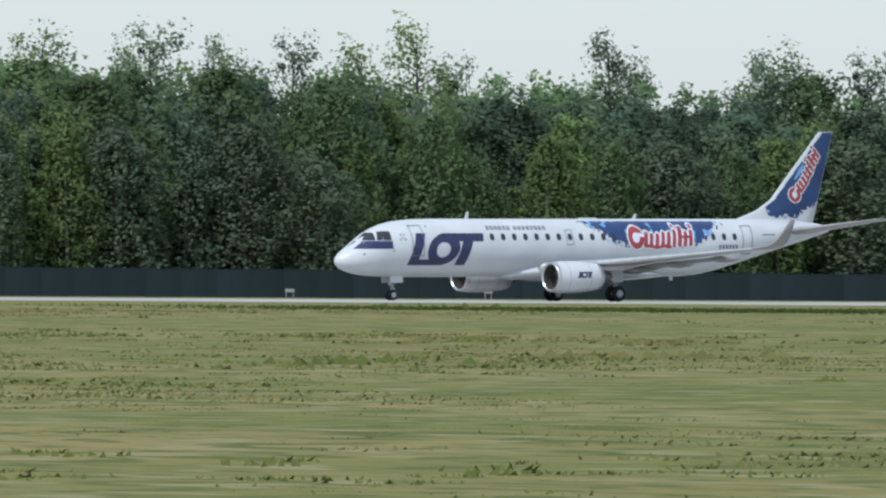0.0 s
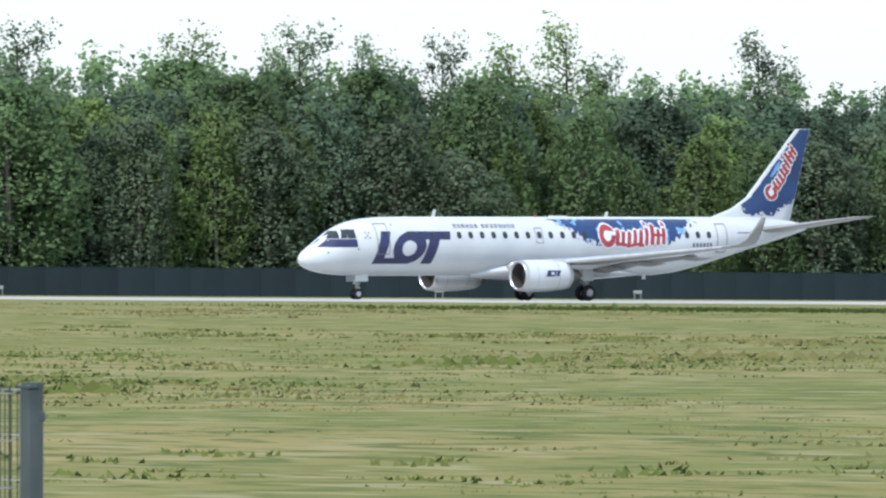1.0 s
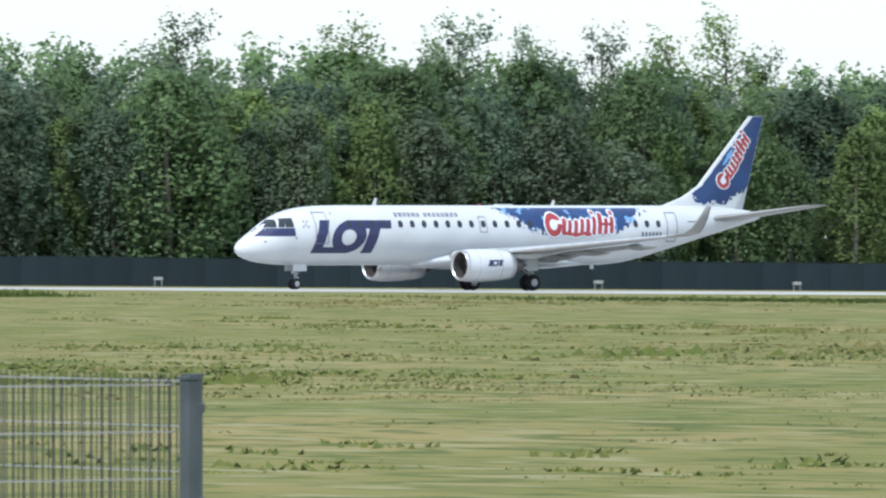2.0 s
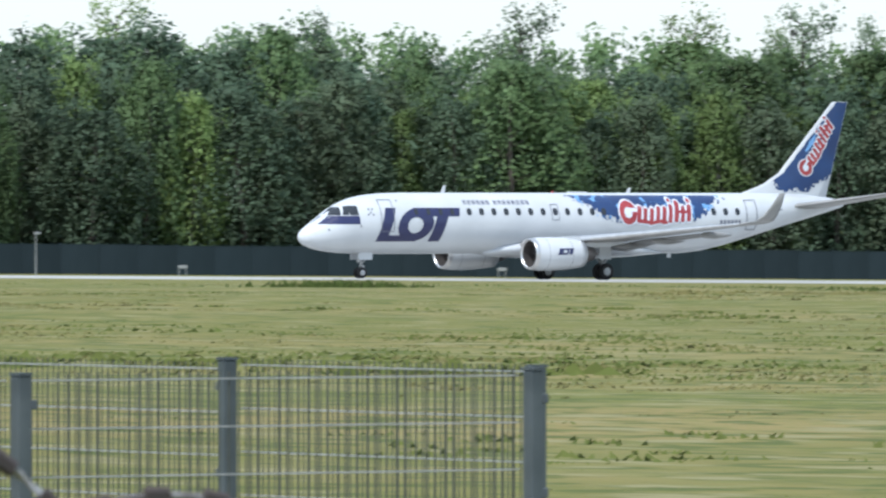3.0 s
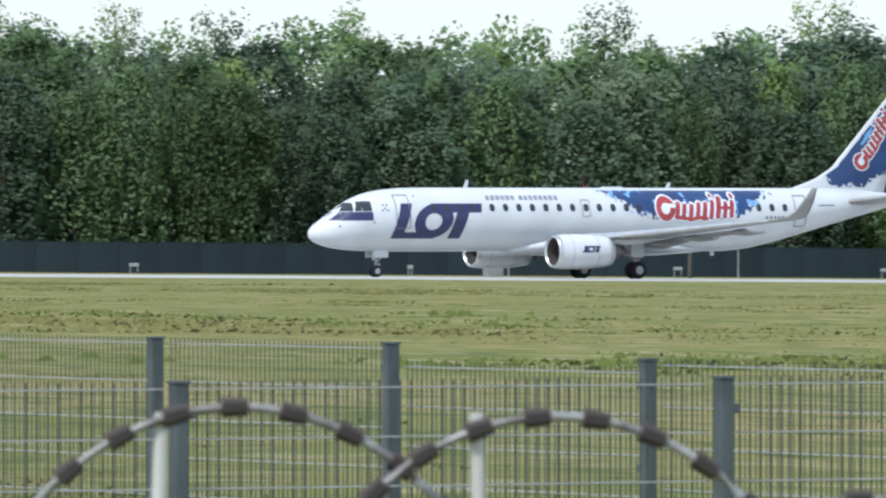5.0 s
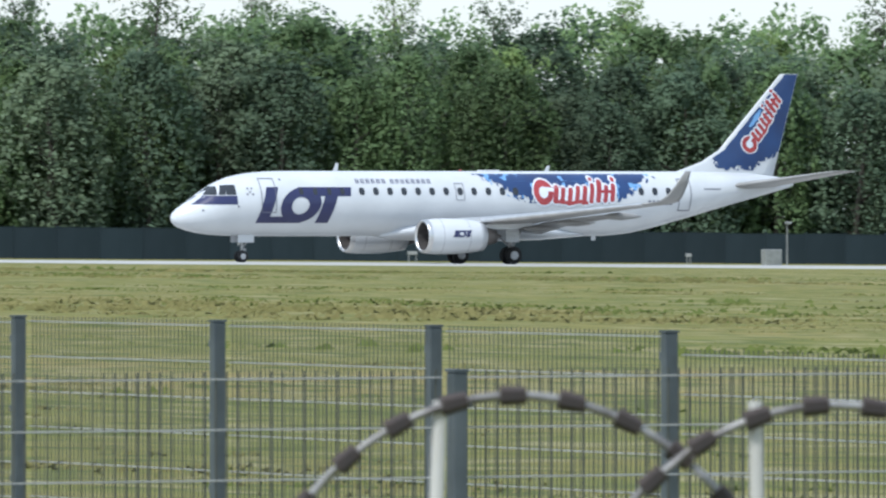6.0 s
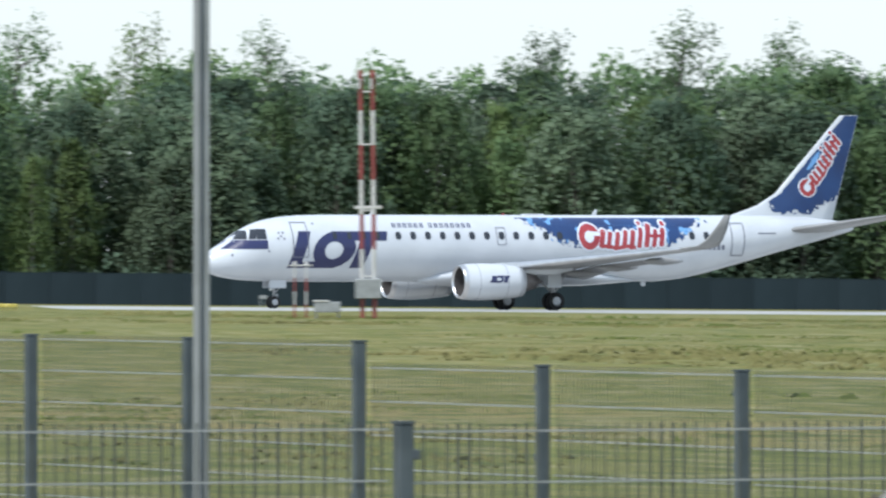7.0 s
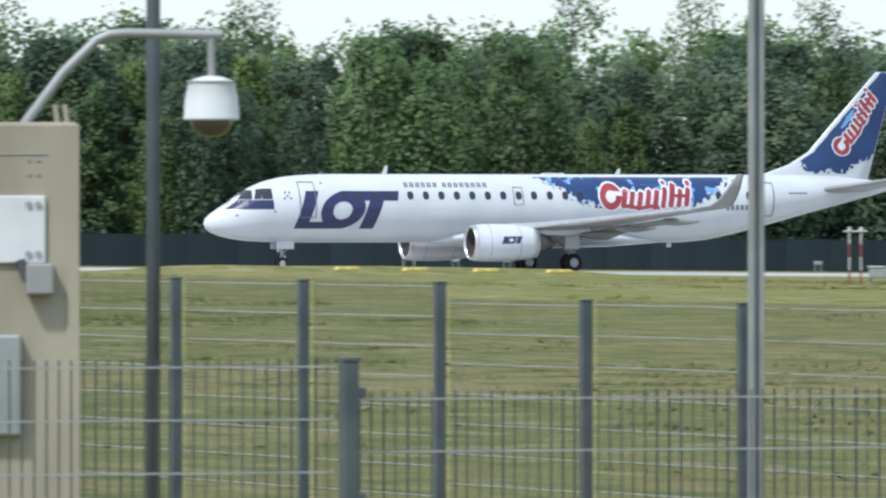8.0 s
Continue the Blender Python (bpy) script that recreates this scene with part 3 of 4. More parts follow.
            def ring(s, z):
                d = math.hypot((s - 14.78) / 0.27, (z - 1.44) / 0.18)
                return 0.52 < d < 1.0
            skin_patch("badge_ring", cell_spans(ring, 14.45, 15.1, 0.03), 1.26, 1.62, 0.03, M_NAVY, nac, 0.014, cowl)
        # fairing seams of the cowl
        for s in (13.75, 15.35):
            r = float(np.interp(s, [p_[0] for p_ in prof[4:12]], [p_[1] for p_ in prof[4:12]]))
            v, f = loft(revolve([(s, r + 0.004), (s + 0.02, r + 0.004)], (ey, ez), 40), cap=False)
            mesh_object("cowl_seam", v, f, M_GREYLINE, nac)

        # ---- tailplane ----
        v, f = loft(wing_rings([(side * 0.3, 3.98, 33.3, 3.2, 0.46), (side * 0.9, 4.07, 33.65, 2.95, 0.42), (side * 5.7, 4.80, 36.75, 1.5, 0.14), (side * 6.05, 4.86, 37.1, 1.3, 0.05)]))
        mesh_object("tailplane", v, f, M_WING, root, smooth=True)

        # ---- main gear ----
        my = side * 2.97
        gear = part("main_gear", rod((18.75, my, 0.3), (18.75, my * 0.97, 2.0), 0.11, 0.14), M_STRUT, root, smooth=True)
        part("brace", rod((18.75, my, 0.75), (18.2, my * 0.6, 1.75), 0.05), M_STRUT, gear)
        part("brace", rod((18.75, my, 0.6), (19.4, my, 1.7), 0.045), M_STRUT, gear)
        part("axle", rod((18.75, my - 0.4, 0.345), (18.75, my + 0.4, 0.345), 0.07), M_STRUT, gear)
        part("gear_door", box(18.3, 19.1, my + side * 0.3 - 0.02, my + side * 0.3 + 0.02, 1.05, 1.95, 0.01), M_PAINT, gear)
        for wy in (-0.3, 0.3):
            wheel(gear, 18.75, my + wy, 0.345, 0.475, 0.3)

    # ---- nose gear ----
    ng = part("nose_gear", rod((4.15, 0, 0.3), (4.25, 0, 1.6), 0.07, 0.09), M_STRUT, root, smooth=True)
    part("brace", rod((4.2, 0, 0.75), (4.9, 0, 1.5), 0.04), M_STRUT, ng)
    part("axle", rod((4.15, -0.28, 0.32), (4.15, 0.28, 0.32), 0.05), M_STRUT, ng)
    part("torque_link", box(4.24, 4.42, -0.05, 0.05, 0.45, 0.75, 0.02), M_STRUT, ng)
    for y in (-0.42, 0.42):
        part("gear_door", box(3.75, 4.7, y - 0.015, y + 0.015, 1.05, 1.46, 0.01), M_PAINT, ng)
    part("taxi_lamp", rod((3.98, 0, 0.98), (4.12, 0, 0.98), 0.1, 0.06), M_METAL, ng)
    for y in (-0.18, 0.18):
        wheel(ng, 4.15, y, 0.32, 0.32, 0.17)

    # ---- fin ----
    def fin_t(s, z, off=0.0):
        le, te = fin_le(z), fin_te(z)
        u = min(1.0, max(0.0, (s - le) / max(0.05, te - le)))
        t = 0.26 - 0.16 * (z - 4.8) / 5.5
        return t * (u ** 0.5) * (1 - u) * 2.0 * 0.62 + 0.012 + off

    def fin_le(z):
        return float(np.interp(z, [4.6, 4.95, 5.35, 6.0, 10.15], [29.8, 30.9, 32.1, 33.2, 37.05]))

    def fin_te(z):
        return float(np.interp(z, [4.6, 10.15], [36.6, 38.15]))

    us = (0.0, 0.02, 0.06, 0.15, 0.3, 0.5, 0.7, 0.88, 1.0)
    rings = []
    for z in list(np.linspace(4.6, 6.0, 10)) + list(np.linspace(6.4, 10.05, 8)) + [10.15]:
        le, te = fin_le(z), fin_te(z)
        one = [(le + (te - le) * u, -fin_t(le + (te - le) * u, z), z) for u in us]
        two = [(x, -y, zz) for x, y, zz in one[::-1]]
        rings.append(one + two)
    v, f = loft(rings)
    fin = mesh_object("fin", v, f, M_PAINT, root, smooth=True)
    splash = lambda s, z, sc=2.6: noise.noise((s * sc, z * sc, 0.3)) + 0.5 * noise.noise((s * sc * 2.4, z * sc * 2.4, 4.0))

    def fin_blue(s, z):
        base = 5.0 + max(0, (s - 35.2)) * 0.5 + 0.34 * splash(s, z, 5.0) + max(0, 33.2 - s) * 0.9
        return z > base and s > fin_le(z) + 0.28 and s < fin_te(z) - 0.03
    skin_patch("fin_paint", cell_spans(fin_blue, 32.4, 38.2, 0.055), 4.9, 10.13, 0.055, M_BLUE, fin, 0.012, fin_t, ds=0.12, label="deep blue fin paint with splashed lower edge")

    # rounded emblem: an open hook, a run of slanting bars of uneven height, a low band and two dots; u along it, w across it
    bars = [(1.36, 0.30, 0.98, 0.15), (1.78, 0.22, 0.90, 0.13), (2.24, 0.16, 0.88, 0.14), (2.68, 0.24, 0.98, 0.13), (3.12, 0.20, 0.96, 0.14),
            (3.56, 0.26, 1.10, 0.13), (3.98, 0.32, 1.30, 0.15), (4.42, 0.30, 1.02, 0.13), (4.84, 0.36, 1.08, 0.14)]

    def emblem_shape(u, w, grow=0.0):
        d = math.hypot((u - 0.62) / 0.60, (w - 0.74) / 0.68)
        if d < 1.0 + grow * 1.6 and (grow > 0 or d > 0.46) and not (grow == 0 and u > 0.75 and 0.80 < w < 1.02):
            return True
        if 1.3 < u < 3.3 + grow and abs(w - 0.20 - 0.05 * math.sin(u * 5)) < 0.10 + grow or 3.9 < u < 5.0 + grow and abs(w - 0.78) < 0.08 + grow:
            return True
        if math.hypot(u - 5.02, w - 1.44) < 0.14 + grow or math.hypot(u - 3.66, w - 1.46) < 0.11 + grow:
            return True
        for c, w0, w1, rad in bars:
            q = min(1.0, max(0.0, (w - w0) / (w1 - w0)))
            if math.hypot(u - c - (w0 + q * (w1 - w0) - 0.6) * 0.22, w - w0 - q * (w1 - w0)) < rad + grow:
                return True
        return False

    def fin_mark(grow):
        ca, sa, k = math.cos(radians(56)), math.sin(radians(56)), 0.72
        return lambda s, z: emblem_shape(((s - 35.15) * ca + (z - 5.72) * sa) / k, ((z - 5.72) * ca - (s - 35.15) * sa) / k + 0.18, grow)
    skin_patch("fin_emblem_outline", cell_spans(fin_mark(0.10), 34.2, 37.7, 0.05), 5.6, 9.45, 0.05, M_PALE, fin, 0.018, fin_t)
    red = fin_mark(0.0)
    skin_patch("fin_emblem", cell_spans(red, 34.2, 37.7, 0.04), 5.7, 9.35, 0.04, M_RED, fin, 0.026, fin_t, label="red emblem with pale outline")
    skin_patch("fin_emblem_cloud", cell_spans(lambda s, z: math.hypot((s - 35.45 - (z - 7.75) * 0.7) / 0.17, (z - 7.75) / 0.5) < 1 + 0.4 * splash(s, z), 34.4, 36.0, 0.05), 7.1, 8.4, 0.05, M_LBLUE, fin, 0.03, fin_t)

    # ---- livery on the fuselage ----
    def slant(a, b, z, k=0.32):
        return [(a + (z - 2.0) * k, b + (z - 2.0) * k)]
    skin_patch("livery_bar", lambda z: slant(4.34, 5.02, z, 0.33), 2.08, 3.98, 0.1, M_NAVY, body, 0.012)
    skin_patch("livery_band", lambda z: slant(4.9, 7.0, z), 2.08, 2.42, 0.085, M_NAVY, body, 0.014)
    skin_patch("livery_bar", lambda z: slant(7.86, 8.62, z, 0.36), 2.08, 3.55, 0.1, M_NAVY, body, 0.012)
    skin_patch("livery_band", lambda z: slant(6.45, 9.62, z, 0.2), 3.5, 3.98, 0.08, M_NAVY, body, 0.014)

    def ring(s, z):
        d = math.hypot((s - 6.95 - (z - 3.0) * 0.25) / 1.18, (z - 3.03) / 0.95)
        e = math.hypot((s - 6.92 - (z - 3.0) * 0.15) / 0.52, (z - 3.0) / 0.46)
        return d < 1.0 and e > 1.0
    skin_patch("livery_ring", cell_spans(ring, 5.5, 8.6, 0.035), 2.08, 3.98, 0.035, M_NAVY, body, 0.018)
    skin_patch("nose_band", lambda z: [(0.72 + (z - 3.06) * 1.45, 3.26)], 3.06, 3.52, 0.1, M_NAVY, body, 0.012, ds=0.25)
    # title: plain little bars
    s = 10.35
    for word in (6, 8):
        for k in range(word):
            skin_patch("title_bar", lambda z, s=s: [(s + 0.03, s + 0.10), (s + 0.15, s + 0.22)], 4.17, 4.42, 0.08, M_NAVY, body, 0.012)
            s += 0.315
        s += 0.2
    for s in np.arange(28.0, 29.35, 0.27):
        skin_patch("marking_bar", lambda z, s=s: [(s, s + 0.17)], 3.02, 3.28, 0.09, M_GREYLINE, body, 0.012)
    skin_patch("marking_bar", lambda z: [(31.6, 32.7)], 3.86, 3.92, 0.06, M_GREYLINE, body, 0.012)
    # blue splash with the red emblem
    def blue(s, z):
        if z > 4.70:
            return False
        drops = splash(s, z, 4.6)
        edge = min(s - 17.9 - (4.66 - z) * 1.75, (28.5 - (4.70 - z) * 1.5 - s), (z - 3.3) * 2.2)
        return edge + 0.75 * drops > 0 and edge > -0.9
    skin_patch("splash_paint", cell_spans(blue, 16.6, 29.4, 0.06), 2.95, 4.70, 0.06, M_BLUE, body, 0.012, label="deep blue splash with ragged edges")
    light = skin_patch("splash_paint_light", cell_spans(lambda s, z: blue(s, z) and splash(s + 9, z, 1.9) > 0.50 - 0.25 * (abs(s - 23.5) > 3.4), 17.5, 28.4, 0.06), 3.2, 4.70, 0.06, M_LBLUE, body, 0.016)
    tagged(light, kind="stuff")

    out = lambda s, z: emblem_shape(s - 20.98, z - 2.97, 0.09)
    core = lambda s, z: emblem_shape(s - 20.98, z - 2.97)
    skin_patch("emblem_outline", cell_spans(out, 20.6, 26.5, 0.05), 2.85, 4.64, 0.05, M_PALE, body, 0.020)
    skin_patch("emblem", cell_spans(core, 20.6, 26.5, 0.04), 2.95, 4.56, 0.04, M_RED, body, 0.026, label="red rounded emblem with pale outline")

    # ---- cockpit glass ----
    for a, b, z0, z1, k in ((1.50, 2.22, 3.56, 4.02, 1.3), (2.30, 2.66, 3.57, 4.08, 0.5), (2.71, 3.22, 3.57, 4.10, 0.12)):
        skin_patch("cockpit_window", lambda z, a=a, b=b, z0=z0, k=k: [(a + (z - z0) * k, max(a + (z - z0) * k + 0.02, b + (z - z0) * min(k, 0.45) * 0.7))], z0, z1, 0.06, M_GLASS, body, 0.022, ds=0.12)
    # ---- cabin windows ----
    wins = [7.0, 7.83, 8.66, 9.45] + [10.62 + 0.845 * k for k in range(9)] + [18.25, 19.1, 19.9] + [27.6, 28.45, 29.3]
    for s in wins:
        if 7 <= s <= 9.6:
            skin_patch("cabin_window", lambda z, s=s: [(s - 0.13 + abs(z - 3.76) * 0.25, s + 0.13 - abs(z - 3.76) * 0.25)], 3.58, 3.94, 0.06, M_GLASS, body, 0.024)
        else:
            skin_patch("cabin_window", lambda z, s=s: [(s - 0.165 + (abs(z - 3.76) * 1.1) ** 3 * 8, s + 0.165 - (abs(z - 3.76) * 1.1) ** 3 * 8)], 3.56, 3.96, 0.05, M_GLASS, body, 0.016)
    # ---- doors: outlines ----
    def outline(name, a, b, z0, z1, w=0.045):
        skin_patch(name, lambda z: [(a, b)] if (z < z0 + w or z > z1 - w) else [(a, a + w), (b - w, b)], z0, z1, w, M_GREYLINE, body, 0.028)
    outline("cabin_door", 4.62, 5.5, 2.62, 4.46)
    outline("service_door", 29.95, 30.75, 2.7, 4.45)
    outline("emergency_exit", 16.25, 16.78, 3.28, 4.2, 0.035)
    for s, z in ((4.0, 3.72), (3.9, 3.9), (4.12, 3.9), (3.84, 3.6), (4.16, 3.6), (3.3, 2.95), (1.4, 2.75), (5.9, 4.38)):
        skin_patch("marking_dot", lambda zz, s=s: [(s - 0.05, s + 0.05)], z - 0.05, z + 0.05, 0.05, M_GREYLINE, body, 0.014)
    # ---- aerials, beacon, drains ----
    for s, h in ((9.6, 0.42), (22.4, 0.3)):
        bm = bmesh.new()
        add_box(bm, s, s + 0.28, -0.02, 0.02, 4.8, 4.84 + h)
        for vv in bm.verts:
            if vv.co.z > 4.9:
                vv.co.x += 0.2 - (vv.co.x - s) * 0.5
        part("aerial", bm, M_PAINT, root)
    part("aerial", box(25.3, 25.55, -0.02, 0.02, 1.12, 1.45), M_PAINT, root)
    part("beacon", rod((17.3, 0, 4.82), (17.3, 0, 4.94), 0.07, 0.05), M_RED, root)
    part("satcom_hump", box(18.4, 19.6, -0.2, 0.2, 4.78, 4.9, 0.05), M_PAINT, root)
    return root


def wheel(parent, x, y, z, r, w):
    prof = [(-w / 2, r * 0.55), (-w / 2, r * 0.86), (-w * 0.36, r * 0.97), (0, r), (w * 0.36, r * 0.97), (w / 2, r * 0.86), (w / 2, r * 0.55)]
    seg = 24
    rings = [[(x + q * math.cos(2 * math.pi * k / seg), y + a, z + q * math.sin(2 * math.pi * k / seg)) for k in range(seg)] for a, q in prof]
    v, f = loft(rings)
    t = mesh_object("tyre", v, f, M_TYRE, parent, smooth=True)
    prof = [(-w / 2 - 0.012, 0.01), (-w / 2 - 0.02, r * 0.3), (-w / 2 - 0.004, r * 0.5), (w / 2 + 0.004, r * 0.5), (w / 2 + 0.02, r * 0.3), (w / 2 + 0.012, 0.01)]
    rings = [[(x + q * math.cos(2 * math.pi * k / seg), y + a, z + q * math.sin(2 * math.pi * k / seg)) for k in range(seg)] for a, q in prof]
    v, f = loft(rings)
    mesh_object("rim", v, f, M_HUB, parent, "pale wheel rim", smooth=True)


AIRLINER = build_airliner()
# ================= fences =================
def polar(bearing, dist):
    return dist * math.sin(radians(bearing + TURN)), dist * math.cos(radians(bearing + TURN))


def bar_mesh(v, f, a, b, r):
    a, b = Vector(a), Vector(b)
    d = (b - a).normalized()
    u = d.orthogonal().normalized() * r
    w = d.cross(u)
    i = len(v)
    for c in (a, b):
        v.extend([c + u, c + w, c - u, c - w])
    f.extend([(i + k, i + (k + 1) % 4, i + 4 + (k + 1) % 4, i + 4 + k) for k in range(4)])


def build_fence(name, label, start, step, angle, tops, post_h, singly, rv, clip_side=1):
    """Posts every 2.52 m from start along angle, and a welded double-bar mat between each pair: upright wires 50 mm apart,
    pairs of cross wires 200 mm apart, short teeth above the top pair. tops: height of each mat's upper edge."""
    e = empty(name, pose(start[0], start[1], 0, 0, 0, angle))
    tagged(e, label, "fence", "airfield boundary fences")
    L = step
    width = L - 0.08
    shared = {}

    def piece(kind, build, mat, m):
        if kind not in shared:
            v, f = [], []
            build(v, f)
            ob = mesh_object(kind, v, f, mat, e)
            shared[kind] = ob.data
        else:
            ob = new(kind, shared[kind])
            ob.parent = e
        ob.matrix_basis = m
        return ob

    def upright(v, f, x=0.0):
        bar_mesh(v, f, (x, 0, 0.05), (x, 0, post_h), rv)

    def all_uprights(v, f):
        for k in range(50):
            upright(v, f, (k + 0.5) * width / 50)

    def cross(v, f):
        for y in (-0.0085, 0.0085):
            bar_mesh(v, f, (0, y, 0), (width, y, 0), 0.0048)

    for k in range(len(tops) + 1):
        top = max(tops[max(0, k - 1)], tops[min(len(tops) - 1, k)]) - 0.008
        bm = box(-0.030, 0.030, -0.036, 0.036, top - post_h - 0.2, top, 0.006)
        add_box(bm, -0.034, 0.034, -0.04, 0.04, top, top + 0.012)
        p_ = part("post", bm, M_STEELPOST, e, m=pose(k * L, 0, 0))
        for z in (top - 0.12, top - 0.52, top - 0.92, top - 1.32):
            part("clip", box(0.026, 0.056, -0.038, 0.03, z - 0.02, z + 0.02, 0.004), M_DARKPOLE, p_, m=pose(0, 0, 0, 0, 0, 0 if clip_side > 0 else 180))
        if k < len(tops):
            base = Matrix.Translation((k * L + 0.04, -0.06, tops[k] - post_h))
            if k in singly:
                for i in range(50):
                    piece("upright_wire", upright, M_WIRESHADE, base @ Matrix.Translation(((i + 0.5) * width / 50, 0, 0)))
            else:
                piece("upright_wire_mat", all_uprights, M_WIRESHADE, base)["kind"] = "stuff"
            for i in range(10):
                piece("cross_wire", cross, M_WIRELIT, base @ Matrix.Translation((0, 0, post_h - 0.03 - 0.2 * i)))
    return e


# uprights of the same mats: their shade put into a darker colour
M_WIRESHADE = material("green_grey_wire", (0.075, 0.08, 0.068), 0.6, col2=(0.05, 0.055, 0.045), scale=6)
# the back fence runs away from the corner, the front one crosses the view
F_TOPS = [2.12, 2.10, 2.06, 2.15, 2.15, 2.15, 2.14, 2.27, 2.27, 2.26, 2.37, 2.37, 2.37, 2.37, 2.37]
build_fence("back_fence", "galvanised double-bar mesh fence with steel posts in grass", (24.562, 35.874), 2.52, 94.0 - TURN, F_TOPS, 2.0, (), 0.0034)
N_TOPS = [2.13, 2.13, 2.13, 2.14, 2.265, 2.265, 2.265]
build_fence("front_fence", "double-bar mesh fence of stout wires with steel posts", (23.725, 34.676), 2.52, 183.0 - TURN, N_TOPS, 2.0, (0, 1, 2, 3, 4), 0.0042, -1)


# ================= razor wire =================
def build_razor():
    e = empty("razor_wire_coil")
    tagged(e, "weathered concertina razor wire coil, sagging and partly rusty", "razor wire")
    d = 18.0
    a0 = radians(24.17 + TURN)
    # straight run across the view
    c0 = Vector((d * math.sin(a0), d * math.cos(a0), 0))
    a1 = radians(25.99 + TURN)
    c1 = Vector((d * 1.0 * math.sin(a1), d * math.cos(a1), 0))
    u = (c1 - c0)
    pitch = u.length
    u.normalize()
    back = Vector((-u.y, u.x, 0))
    R = 0.50
    top = 2.8 - d * math.tan(radians(1.12))

    def at(th):
        k = th / (2 * math.pi)
        sag = 0.185 * smooth01((k - 1.25) / 0.5) + 0.02 * math.sin(k * 2.1)
        return c0 + u * (k * pitch + 0.14 + 0.38 * math.sin(th)) + back * (0.05 * math.sin(th)) + Vector((0, 0, top - R - sag + R * math.cos(th)))
    turns = [-0.5, 2.6]
    n = 64
    v, f = [], []
    pts = [at(2 * math.pi * (turns[0] + (turns[1] - turns[0]) * i / (n * 4))) for i in range(n * 4 + 1)]
    seg = 6
    for i, c in enumerate(pts):
        t = (pts[min(i + 1, len(pts) - 1)] - pts[max(i - 1, 0)]).normalized()
        a = t.orthogonal().normalized()
        b = t.cross(a)
        for k in range(seg):
            q = 2 * math.pi * k / seg
            v.append(c + (a * math.cos(q) + b * math.sin(q)) * 0.0085)
    for i in range(len(pts) - 1):
        for k in range(seg):
            f.append((i * seg + k, i * seg + (k + 1) % seg, (i + 1) * seg + (k + 1) % seg, (i + 1) * seg + k))
    mesh_object("coil", v, f, M_RAZOR, e, smooth=True)
    bm0 = bmesh.new()
    for sx in (-1, 1):
        for sy in (-1, 1):
            vs = [bm0.verts.new(p) for p in ((0, sy * 0.006, 0.001), (sx * 0.032, sy * 0.02, 0.001), (sx * 0.012, sy * 0.006, 0.001), (0, sy * 0.006, -0.001), (sx * 0.032, sy * 0.02, -0.001), (sx * 0.012, sy * 0.006, -0.001))]
            bm0.faces.new(vs[:3])
            bm0.faces.new(vs[3:][::-1])
    add_rod(bm0, (-0.024, 0, 0), (0.024, 0, 0), 0.019, 0.016, 6)
    first = None
    L = 0.0
    last = pts[0]
    for i in range(1, len(pts)):
        L += (pts[i] - last).length
        last = pts[i]
        if L > 0.085:
            L = 0.0
            t = (pts[min(i + 1, len(pts) - 1)] - pts[i - 1]).normalized()
            m = Matrix.Translation(pts[i]) @ t.to_track_quat("X", "Z").to_matrix().to_4x4()
            if first is None:
                first = part("barb", bm0, M_RUST, e, m=m)
            else:
                o = new("barb", first.data)
                o.parent, o.matrix_basis = e, m
    # pale flat stakes that carry the coil, at each clip
    for a_, lean in ((24.16, -0.02), (25.985, 0.012)):
        q = radians(a_ + TURN)
        c = Vector((d * math.sin(q), d * math.cos(q), top - 0.01))
        bm = bmesh.new()
        add_rod(bm, c, c + u * lean * 4 + Vector((0, 0, -top + 0.02)), 0.013, 0.016, 8)
        part("stake", bm, M_MASTWHITE, e, "pale metal stake")
    return e


build_razor()
# ================= airfield fixtures =================
def build_mast():
    x, y = polar(20.71, 375)
    e = empty("antenna_mast", pose(x, y, ground_z(x, y), 0, -0.5, -20.7 - TURN))
    tagged(e, "red and white banded twin-pole antenna mast on the grass", "mast")
    H, n = 9.2, 7
    for k, px in enumerate((-0.23, 0.23)):
        for i in range(n):
            part("band", rod((px, 0, H * i / n), (px, 0, H * (i + 1) / n), 0.085, 0.085, 10), M_MASTRED if i % 2 == 0 else M_MASTWHITE, e, smooth=False)
        part("lamp", rod((px, 0, H), (px, 0, H + 0.22), 0.11, 0.07, 10), M_MASTRED, e)
        part("insulator", rod((px - 0.06, -0.12, H - 0.5), (px - 0.06, -0.12, H - 0.1), 0.05), M_MASTWHITE, e)
    for z in (1.6, 4.1, 6.6, 8.6):
        part("brace", box(-0.3, 0.3, -0.03, 0.03, z - 0.03, z + 0.03), M_MASTWHITE, e)
    part("cabinet", box(-0.5, 0.5, -0.35, -0.05, 0.75, 1.5, 0.03), M_POLE, e, "pale grey equipment cabinet")
    part("crossarm", box(-0.5, 0.55, -0.06, 0.06, 4.15, 4.27, 0.01), M_MASTWHITE, e)


